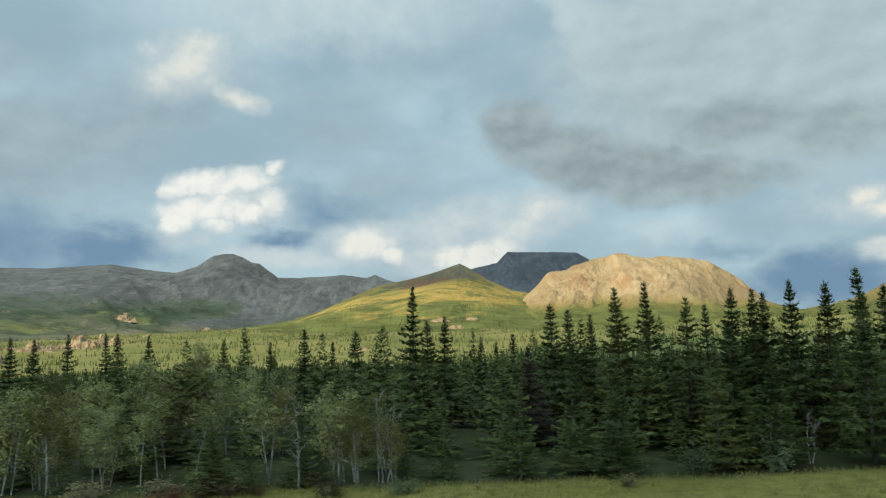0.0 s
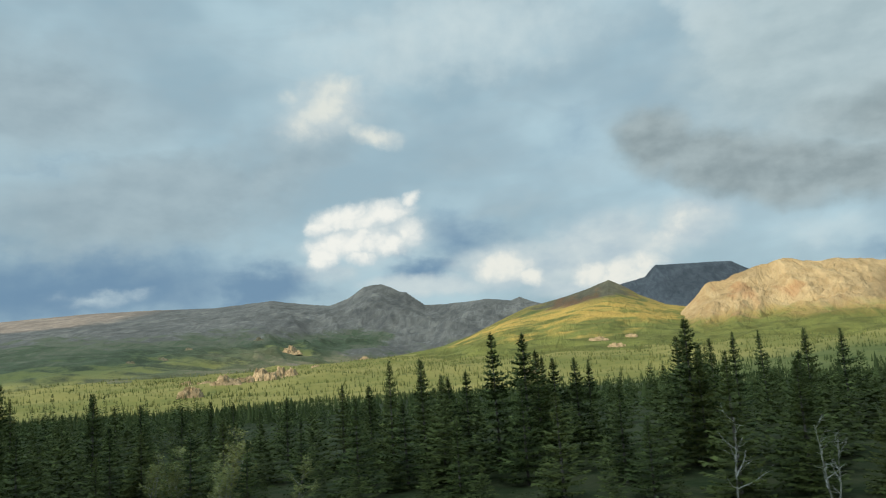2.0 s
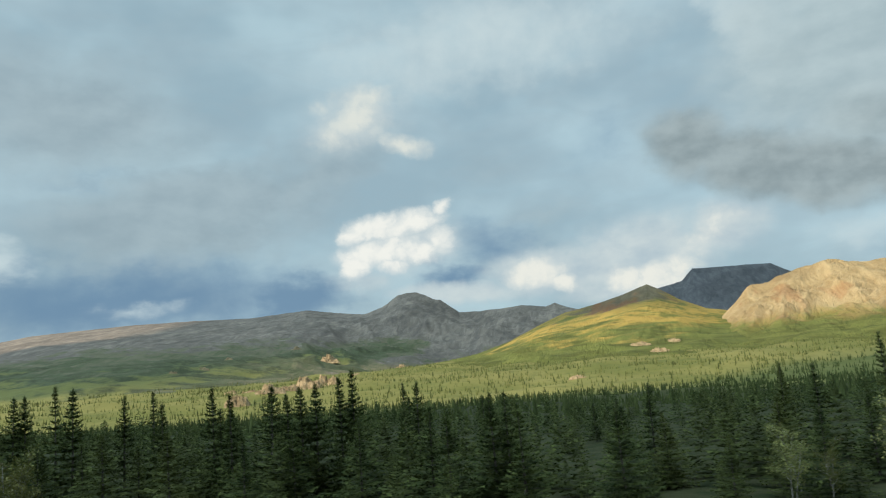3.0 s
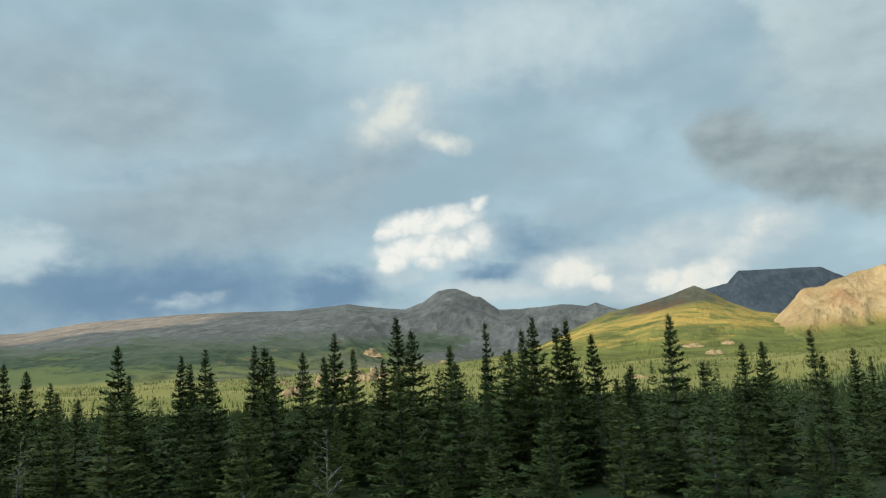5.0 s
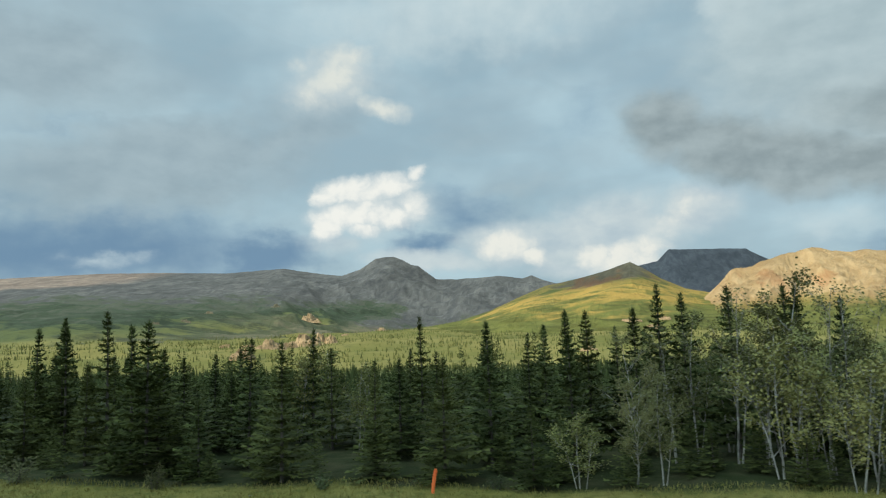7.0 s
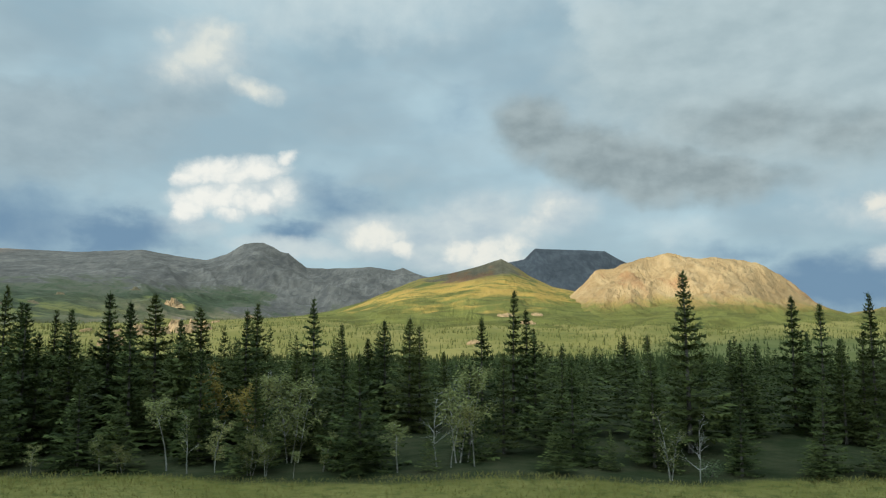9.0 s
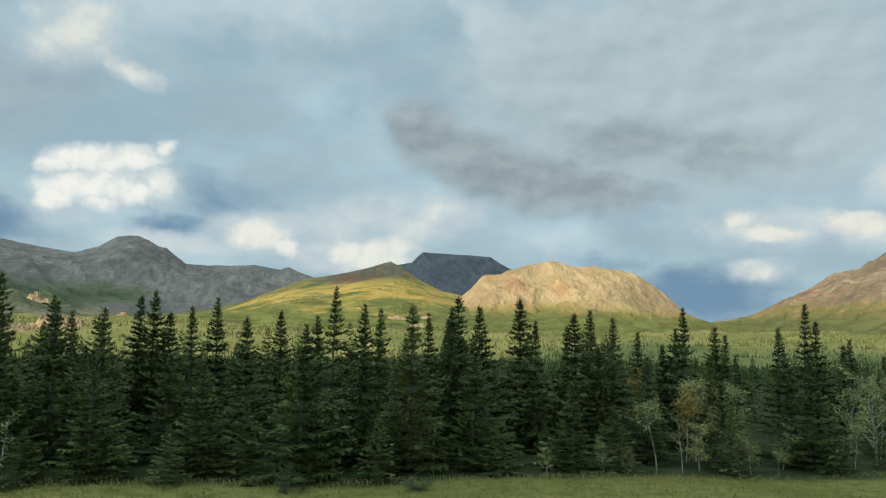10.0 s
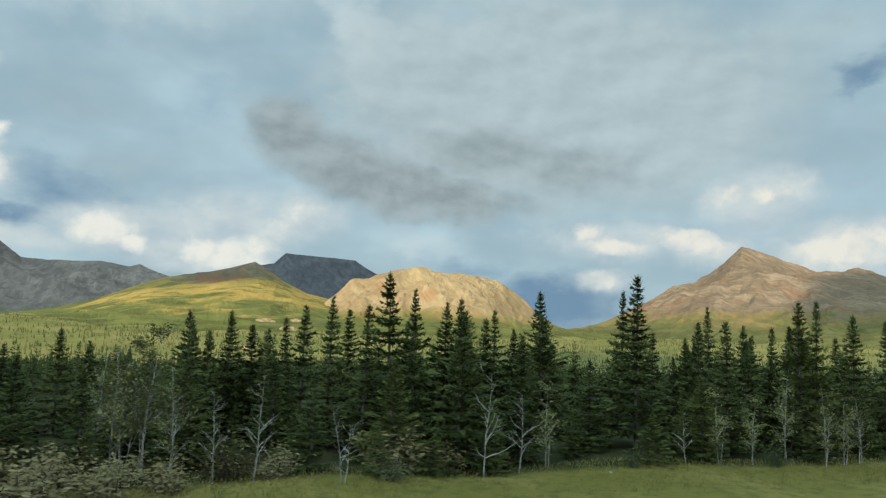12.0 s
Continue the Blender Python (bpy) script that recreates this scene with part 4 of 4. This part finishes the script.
for k in range(420):
    x = forest_rng.uniform(-215, 45)
    spots.append((x, forest_rng.uniform(25, 48), forest_rng.uniform(0.9, 2.8)))
for k in range(150):
    x = 18.0 - k * 1.29
    spots.append((x, forest_edge(x) + forest_rng.uniform(0.0, 2.3), forest_rng.uniform(0.8, 1.5)))
thicket("spruce_thicket", "dense young spruces behind the roadside trees", spots, LIGHT, 5)
spots = []
for k in range(1300):
    d, az = math.sqrt(forest_rng.uniform(40 ** 2, 125 ** 2)), forest_rng.uniform(-66, 62)
    x, y = ROAD_X + 1.3 * d * math.sin(radians(az)), d * math.cos(radians(az))
    if y > 40:
        spots.append((x, y, forest_rng.uniform(1.1, 3.8) * (1 + 0.35 * float(wave(x, y, 60, 8)))))
thicket("valley_thicket", "shaded spruces on the slope down to the valley", spots, MINI, 6)


def woods(name, label, count, near, far, sides, seed, tall, mat, spread=65):
    """Far spruces, too many to count, as one mesh of small tiered cones."""
    rng = np.random.default_rng(seed)
    verts, faces = [], []
    n = 0
    az = rng.uniform(-spread, spread, count * 3)
    d = np.sqrt(rng.uniform(near ** 2, far ** 2, count * 3))
    x, y = ROAD_X + d * np.sin(np.radians(az)), d * np.cos(np.radians(az))
    keep = (rng.uniform(-1, 1, count * 3) < wave(x, y, 0.22 * far, seed) + 0.45) & (y > 47)
    x, y = x[keep][:count], y[keep][:count]
    z = ground_height(x, y)
    h = tall * rng.uniform(0.45, 1.25, len(x))
    for k in range(len(x)):
        a0 = rng.uniform(0, 6.28)
        tiers = ((0.04, 0.20, 0.62), (0.34, 0.13, 0.86), (0.62, 0.075, 1.0))
        for lo, r, hi in tiers:
            base = n
            rr = r * h[k] * rng.uniform(0.8, 1.2)
            for s in range(sides):
                a = a0 + 2 * math.pi * s / sides
                q = rr * rng.uniform(0.75, 1.2)
                verts.append((x[k] + q * math.cos(a), y[k] + q * math.sin(a), z[k] + h[k] * (lo + rng.uniform(-0.03, 0.03))))
            verts.append((x[k], y[k], z[k] + h[k] * hi))
            for s in range(sides):
                faces.append((base + s, base + (s + 1) % sides, base + sides))
            n += sides + 1
    ob = new(name, mesh_of(name, verts, faces, mat))
    tagged(ob, label, "forest", kind="stuff")


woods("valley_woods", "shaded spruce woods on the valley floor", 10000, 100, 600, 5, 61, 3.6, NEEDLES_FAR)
woods("plain_woods", "scattered small spruces over the green plain", 21000, 430, 1700, 3, 62, 5.0, NEEDLES_PLAIN)


# ---------------------------------------------------------------- aspens and birches
def aspen_meshes(seed, leafy=1.0, height=2.4, leaf=None, trunks=1):
    """Trunks, limbs and crown of one pale-barked aspen; leafy 0 is a bare one."""
    rng = random.Random(seed)

    def bend(p, way, length, steps, wander, lift):
        pts = [Vector(p)]
        way = Vector(way).normalized()
        for s in range(steps):
            way = (way + Vector((rng.uniform(-1, 1), rng.uniform(-1, 1), rng.uniform(-0.4, 1) * lift)) * wander).normalized()
            pts.append(pts[-1] + way * length / steps)
        return pts

    cv, cf, out, names, tips = [], [], [], [], []
    r0 = 0.0105 * height ** 0.75
    for k in range(trunks):
        a = rng.uniform(0, 6.28)
        tilt = rng.uniform(0.02, 0.09) + 0.12 * (k > 0)
        stem = bend((0.09 * k * math.cos(a), 0.09 * k * math.sin(a), -0.1), (tilt * math.cos(a), tilt * math.sin(a), 1), height * (1 if k == 0 else rng.uniform(0.65, 0.95)), 8, 0.075, 0.5)
        thick = r0 * (1.0 if k == 0 else rng.uniform(0.65, 0.9))
        tv, tf = [], []
        tube(tv, tf, stem, [thick * (1.1 - 0.95 * q / 8) for q in range(9)], 7)
        out.append(mesh_of("trunk", tv, tf, PALE_BARK, True))
        names.append("trunk")
        for b in range(rng.randint(8, 12)):
            q = rng.uniform(0.22, 0.97)
            i = min(7, int(q * 8))
            p = stem[i].lerp(stem[i + 1], q * 8 - i)
            a = rng.uniform(0, 6.28)
            length = height * (0.34 - 0.2 * q) * rng.uniform(0.55, 1.3)
            limb = bend(p, (math.cos(a), math.sin(a), rng.uniform(0.5, 1.7)), length, 5, 0.26, 0.8)
            r = thick * 0.55 * (1.12 - q)
            lv, lf = [], []
            tube(lv, lf, limb, [r + 0.003, r * 0.85 + 0.003, r * 0.65 + 0.002, r * 0.45 + 0.002, r * 0.25 + 0.002, 0.002], 3)
            tips += limb[2:]
            for w in range(rng.randint(2, 4)):
                e = rng.choice(limb[1:5])
                a2 = a + rng.uniform(-1.3, 1.3)
                twig = bend(e, (math.cos(a2), math.sin(a2), rng.uniform(0.0, 1.0)), length * rng.uniform(0.3, 0.65), 3, 0.28, 0.5)
                tube(lv, lf, twig, [0.0045, 0.0035, 0.0025, 0.0015], 3)
                tips += twig[1:]
            out.append(mesh_of("limb", lv, lf, PALE_BARK if leafy else DEAD_WOOD, True))
            names.append("limb")
        tips += stem[5:8]
    if leafy > 0:
        for p in tips:
            bunch = leafy * rng.uniform(0, 1) ** 0.7
            for q in range(int(rng.uniform(3, 9) * bunch + 0.5)):
                c = p + Vector((rng.gauss(0, 0.07), rng.gauss(0, 0.07), rng.gauss(0, 0.065)))
                u = Vector((rng.uniform(-1, 1), rng.uniform(-1, 1), rng.uniform(-0.6, 0.6))).normalized()
                w = u.orthogonal().normalized()
                s = rng.uniform(0.018, 0.036)
                n = len(cv)
                cv += [c - u * s, c + w * s * 0.75, c + u * s * 1.1, c - w * s * 0.75]
                cf.append((n, n + 1, n + 2, n + 3))
        out.append(mesh_of("crown", cv, cf, leaf or LEAVES))
        names.append("crown")
    return out, names, height


LEAFY = [aspen_meshes(400 + k, l, trunks=1 + k % 3) for k, l in enumerate((2.4, 1.7, 1.5, 2.8, 2.0, 1.7, 2.1))]
SPARSE = [aspen_meshes(420 + k, l, trunks=1 + k % 2) for k, l in enumerate((0.6, 0.4, 0.75, 0.5))]
BARE = [aspen_meshes(440 + k, 0, trunks=1 + k % 2) for k in range(4)]
GOLD = [aspen_meshes(460 + k, 2.2, leaf=LEAVES_GOLD) for k in range(2)]
TALL = [aspen_meshes(470 + k, 2.0, height=3.6, leaf=LEAVES_DULL, trunks=2) for k in range(3)]


def aspen(x, y, tip, kinds, label):
    y -= (1.1 * float(smooth_step(-x, 124, 132)) + 0.6 * float(smooth_step(x, -104, -98))) * (y < 16.5)
    base = float(ground_height(x, y))
    meshes, names, h = forest_rng.choice(kinds)
    k = (tip - base) / h
    w = k ** 0.8
    m = Matrix.Translation((x, y, base)) @ Matrix.Rotation(forest_rng.uniform(0, 6.28), 4, "Z") @ Matrix.Diagonal((w, w, k, 1))
    return tree_thing("aspen_tree", meshes, names, label, "tree", "aspens at the forest edge", m)


LEAFY_SPOTS = (
    (-9.0, 15.5, 2.15), (-8.1, 15.5, 2.01), (-7.6, 22, 2.96), (-5.1, 15.5, 1.92), (-3.6, 15.5, 1.88), (-2.2, 15.5, 2.07), (-1.8, 15.5, 1.82),
    (-20.0, 15.5, 2.36), (-16.8, 15.5, 2.69), (-11.9, 16, 1.7), (-9.5, 17, 2.07), (-7.0, 20, 2.59), (-8.6, 16, 1.55), (-6.2, 16.4, 2.0), (-13.2, 16.6, 2.1),
    (-86.3, 15, 2.58), (-81.4, 15, 2.09), (-85.2, 15, 1.93), (-91.3, 15.5, 1.51), (-122.9, 15.2, 1.68),
)
LEAFY_SPOTS_WEST = (
    (-87.4, 15.9, 3.0), (-86.4, 16.1, 2.9), (-54.1, 14.6, 1.90), (-53.0, 14.6, 1.90), (-56.6, 15.5, 2.47), 
    (-121.9, 15.2, 1.1), (-124.2, 15, 0.78), (-119.7, 15.5, 0.83), (-141.0, 14.8, 1.94), (-140.2, 15, 1.72), (-137.2, 15.2, 1.73), (-136.9, 15, 2.2), (-135.8, 15.2, 1.29),
    (-142.9, 15.2, 1.74), (-141.1, 16, 2.29), (-157.4, 16.4, 2.5), (-98.2, 20, 2.83), (-99.4, 20, 2.87), (-97.2, 19, 2.4), (-83.9, 15, 1.81), (-84.4, 15, 1.99),
)
ASPEN_BAND = (
    (-1.1, 15.5, 1.38), (-1.4, 15.6, 1.85), (-1.9, 15.8, 1.49), (-2.1, 15.6, 1.76), (-2.4, 16.0, 1.73), (-2.6, 15.6, 1.78), (-3.7, 16.0, 1.78), (-4.1, 18.0, 2.04),
    (-4.6, 18.5, 2.17), (-5.2, 19.0, 2.31), (-5.7, 19.0, 2.18), (-6.4, 16.0, 1.56), (-6.5, 17.0, 1.92), (-6.6, 20.0, 2.62), (-7.2, 16.0, 1.59),
    (-7.2, 18.5, 2.26), (-7.5, 16.2, 1.76), (-7.6, 18.0, 2.64), (-7.7, 17.0, 2.16), (-8.0, 15.8, 1.81), (-8.2, 17.5, 2.10),
    (-8.5, 16.0, 1.81), (-8.8, 17.5, 2.00), (-9.2, 17.0, 1.92), (-9.5, 17.5, 2.52), (-9.8, 16.0, 1.83), (-10.0, 16.6, 2.11), (-10.3, 16.0, 1.99), (-10.7, 15.8, 1.78),
    (-11.0, 17.0, 2.33), (-11.4, 16.0, 1.79), (-11.8, 15.6, 1.67), (-12.0, 16.4, 1.80), (-12.3, 16.0, 1.94), (-16.5, 16.2, 2.52), (-17.0, 16.4, 2.99),
)
LEAFY_SPOTS_MID = (
    (-57.1, 15.0, 2.21), (-56.7, 15.4, 2.41), (-55.7, 15.0, 2.26), (-54.4, 15.0, 1.74), (-53.9, 15.2, 1.92), (-53.1, 15.0, 1.94), (-52.8, 15.0, 1.60),
    (-121.3, 16.5, 2.06), (-120.8, 17.0, 2.10), (-120.6, 16.5, 1.88), (-120.8, 15.0, 0.95), (-121.1, 15.0, 0.83), (-123.7, 14.9, 0.63), (-125.5, 14.9, 0.63), (-120.2, 14.9, 0.51), (-118.1, 15.2, 1.10), (-116.8, 17.0, 2.26), (-116.5, 15.5, 1.48), (-116.8, 16.0, 2.18),
    (-53.8, 15.0, 1.79), (-53.1, 15.0, 1.49), (-36.2, 16.0, 1.32), (-35.8, 16.5, 1.47), (-35.5, 16.0, 1.17),
    (-34.2, 16.0, 1.78), (-34.0, 15.5, 1.23), (-32.6, 16.0, 1.21),
)
TALL_SPOTS = ((-88.0, 16.5, 3.81), (-87.3, 16.5, 3.42), (-86.8, 16.5, 4.07), (-86.2, 16.5, 3.92), (-85.8, 16.5, 3.73), (-85.2, 16.5, 3.17), 
              (-90.1, 17, 2.91), (-89.2, 17, 3.03), (-88.6, 18, 3.34), (-87.9, 18, 3.45), (-87.2, 17.5, 3.15), (-86.7, 18, 3.48), (-86.1, 18, 2.97), (-85.7, 16, 2.36),
              (-90.2, 15.5, 2.0), (-89.7, 15.5, 2.11), (-156.9, 16, 2.77), (-156.5, 16, 3.01))
BARE_SPOTS = ((-2.9, 15, 1.9), (-1.3, 15.5, 1.81), (-23.6, 15, 1.7), (-22.0, 15, 1.51), (-14.5, 16, 1.08), (-72.1, 15, 1.98), (-73.7, 14.5, 0.99), (6.8, 16, 1.16), (7.6, 16, 1.14),
              (-112.0, 14.8, 1.17), (-155.3, 15, 1.95), (-154.6, 14.8, 2.3), (-153.1, 14.3, 1.69), (-150.0, 15, 2.36), (-149.1, 15.2, 1.98), (-117.3, 15.5, 1.66), (-145.0, 15, 1.48))
SPARSE_SPOTS = ((-18.2, 15, 2.43), (-80.9, 15.5, 1.94), (-117.0, 15.5, 1.3), (-112.6, 14.8, 1.28), (-139.6, 15, 1.84), (-122.4, 15, 1.21), (-157.1, 16, 2.65), (-156.0, 15.5, 2.35),
                (-148.3, 15.5, 1.96), (-143.9, 15.2, 1.88))
for spot in LEAFY_SPOTS + ASPEN_BAND + LEAFY_SPOTS_MID + LEAFY_SPOTS_WEST:
    if spot[0] < -128:
        aspen(*spot, SPARSE, "thin pale aspen with sparse leaves")
    else:
        aspen(*spot, LEAFY, "young grey-green leafy aspen with a pale trunk")
for spot in TALL_SPOTS:
    aspen(*spot, TALL, "tall leafy aspen with forked pale trunk")
for spot in BARE_SPOTS:
    aspen(*spot, BARE, "bare white-barked dead aspen at the forest edge")
for spot in SPARSE_SPOTS:
    aspen(*spot, SPARSE, "thin pale aspen with sparse leaves")
for spot in ((-10.4, 16, 1.74), (-122.4, 17.0, 2.2), (-121.6, 16.4, 1.7)):
    aspen(*spot, GOLD, "small aspen with yellowed autumn leaves")


# ---------------------------------------------------------------- bushes, grass and small things on the verge
def bush_meshes(seed, leaf, dense=1.0):
    rng = random.Random(seed)
    sv, sf, cv, cf = [], [], [], []
    for k in range(16):
        a, out = rng.uniform(0, 6.28), rng.uniform(0.1, 0.5)
        top = Vector((math.cos(a) * out, math.sin(a) * out, rng.uniform(0.4, 0.95) * (1 - 0.4 * out)))
        foot = Vector((math.cos(a) * 0.08, math.sin(a) * 0.08, -0.05))
        mid_p = foot.lerp(top, 0.5) + Vector((0, 0, 0.1))
        tube(sv, sf, [foot, mid_p, top], [0.010, 0.007, 0.003], 3)
        for q in range(int(34 * dense)):
            c = foot.lerp(top, rng.uniform(0.15, 1.08)) + Vector((rng.gauss(0, 0.08), rng.gauss(0, 0.08), rng.gauss(0, 0.08)))
            u = Vector((rng.uniform(-1, 1), rng.uniform(-1, 1), rng.uniform(-0.3, 0.9))).normalized()
            w = u.orthogonal().normalized()
            s = rng.uniform(0.02, 0.045)
            n = len(cv)
            cv += [c - u * s, c + w * s * 0.5, c + u * s * 1.3, c - w * s * 0.5]
            cf.append((n, n + 1, n + 2, n + 3))
    return mesh_of("stem", sv, sf, SPRUCE_BARK), mesh_of("foliage", cv, cf, leaf)


BUSH_BROWN = foliage("browned_willow_leaves", (0.150, 0.132, 0.064), (0.290, 0.250, 0.120), (0.250, 0.180, 0.085), 4.0)
GREEN_BUSHES = [bush_meshes(500 + k, BUSH, 1.3) for k in range(4)]
BROWN_BUSHES = [bush_meshes(520 + k, BUSH_BROWN, 1.7) for k in range(3)]


def bush(x, y, wide, tall, kinds, label):
    m = Matrix.Translation((x, y, float(ground_height(x, y)))) @ Matrix.Rotation(forest_rng.uniform(0, 6.28), 4, "Z") @ Matrix.Diagonal((wide, wide, tall, 1))
    return tree_thing("willow_bush", forest_rng.choice(kinds), ("stem", "foliage"), label, "bush", "bushes along the forest edge", m)


for k in range(100):
    x = 14 - k * 1.78 + forest_rng.uniform(-0.7, 0.7)
    if forest_rng.random() < 0.4:
        bush(x, forest_edge(x) + forest_rng.uniform(-0.5, 0.6), forest_rng.uniform(0.5, 1.0), forest_rng.uniform(0.3, 0.75), GREEN_BUSHES, "low grey-green willow bush at the forest edge")
for x, y, wide, tall in ((-159.6, 14.2, 1.3, 1.0), (-158.6, 13.9, 1.2, 0.8), (-157.8, 14.3, 1.1, 0.9), (-156.8, 14.2, 1.1, 0.65), (-155.0, 14.4, 1.5, 0.95), (-154.2, 14.3, 1.0, 0.7),
                         (-151.7, 14.6, 1.5, 1.05), (-150.6, 14.8, 1.1, 0.7), (-161.0, 14.4, 1.4, 1.0), (-149.2, 14.9, 0.9, 0.55), (-160.4, 12.9, 1.6, 1.0), (-159.2, 12.6, 1.5, 0.95), (-158.0, 12.9, 1.5, 0.9), (-162.2, 12.7, 1.7, 1.1), (-156.9, 13.1, 1.2, 0.7), (-155.9, 13.5, 1.1, 0.6), (-158.9, 13.5, 1.4, 1.2), (-5.9, 14.8, 1.0, 0.45), (-4.6, 14.7, 1.2, 0.5), (-7.2, 14.8, 1.0, 0.5), (-3.0, 14.8, 0.9, 0.4)):
    bush(x, y - 0.2, wide * 1.15, tall * (0.95 if x < -150 else 0.68), BROWN_BUSHES, "brownish willow bush beside the grass verge")


RUST = foliage("rusty_brush_leaves", (0.10, 0.045, 0.025), (0.20, 0.085, 0.04), (0.16, 0.10, 0.04), 4.0)
RUSTY_BUSHES = [bush_meshes(540 + k, RUST, 1.2) for k in range(2)]
for x, y, wide, tall in ((-5.3, 14.6, 0.8, 0.28), (-4.7, 14.5, 0.7, 0.22), (-4.1, 14.6, 0.7, 0.25), (-3.6, 14.7, 0.6, 0.2), (-78.0, 14.8, 0.7, 0.25), (-79.3, 14.8, 0.8, 0.3)):
    bush(x, y - 0.6, wide, tall, RUSTY_BUSHES, "low rust-red brush at the edge of the grass")


def grass():
    """Blades of the verge, taller and strawier at the forest edge."""
    rng = np.random.default_rng(9)
    m, n, bsdf = material("verge_grass_blades", 0.85, 0.15)
    isl = n.add("ShaderNodeNewGeometry").outputs["Random Per Island"]
    c = turf_colour(n, world_place(n))
    c = n.mix(n.ramp(isl, 0.72, 0.95), c, (0.20, 0.155, 0.055))
    n.put(bsdf.inputs["Base Color"], c)
    count = 110000
    x = rng.uniform(-172, 16, count)
    y = 11.5 + 3.3 * rng.uniform(0, 1, count) ** 0.8
    z = ground_height(x, y)
    h = (0.04 + 0.05 * rng.uniform(0, 1, count))
    a = rng.uniform(0, 6.28, count)
    w = 0.006 + 0.006 * rng.uniform(0, 1, count)
    dx, dy = np.cos(a) * w, np.sin(a) * w
    lx, ly = rng.normal(0, 0.35, count) * h, rng.normal(0, 0.35, count) * h
    v = np.stack([np.stack([x - dx, y - dy, z - 0.01], 1), np.stack([x + dx, y + dy, z - 0.01], 1), np.stack([x + lx, y + ly, z + h], 1)], 1).reshape(-1, 3)
    f = np.arange(count * 3).reshape(-1, 3)
    tagged(new("verge_grass", mesh_of("verge_grass", v, f, m)), "short olive grass of the road verge", "grass", kind="stuff")


grass()


def marker_stake(x, y):
    """A flat flexible marker post, leaning a little."""
    root = new("marker_stake")
    tagged(root, "bright orange plastic marker stake leaning in the grass", "stake")
    bm = bmesh.new()
    for z in np.linspace(-0.1, 0.46, 9):
        r = 0.034 if z < 0.42 else 0.026
        for px_, py_ in ((-r, -0.006), (0, -0.016), (r, -0.006), (r, 0.006), (0, -0.004), (-r, 0.006)):
            bm.verts.new((px_ + 0.20 * max(z, 0) ** 1.3, py_, z))
    bm.verts.ensure_lookup_table()
    for k in range(8):
        for s in range(6):
            bm.faces.new((bm.verts[k * 6 + s], bm.verts[k * 6 + (s + 1) % 6], bm.verts[k * 6 + 6 + (s + 1) % 6], bm.verts[k * 6 + 6 + s]))
    bm.faces.new([bm.verts[48 + s] for s in range(6)])
    me = bpy.data.meshes.new("post")
    bm.to_mesh(me)
    bm.free()
    me.materials.append(STAKE_ORANGE)
    part("post", me, root)
    root.location = (x, y, float(ground_height(x, y)))


marker_stake(-94.07, 13.9)


def stone(x, y, size, seed):
    rng = random.Random(seed)
    bm = bmesh.new()
    bmesh.ops.create_icosphere(bm, subdivisions=2, radius=size)
    off = Vector((seed * 3.1, 0, 0))
    for v in bm.verts:
        v.co *= 1 + 0.35 * noise.noise(v.co / size * 1.3 + off)
        v.co.z *= 0.6
    me = bpy.data.meshes.new("stone")
    bm.to_mesh(me)
    bm.free()
    me.materials.append(STONE)
    ob = new("stone", me)
    ob.matrix_basis = Matrix.Translation((x, y, float(ground_height(x, y)) + size * 0.25)) @ Matrix.Rotation(rng.uniform(0, 6), 4, "Z")
    tagged(ob, "small pale stone lying in the verge grass", "stone", "stones on the verge")


for k, (x, y) in enumerate(((-97.7, 13.6), (-147.3, 13.4), (9.4, 14.0))):
    stone(x, y, 0.03 + 0.01 * (k % 3), 700 + k)
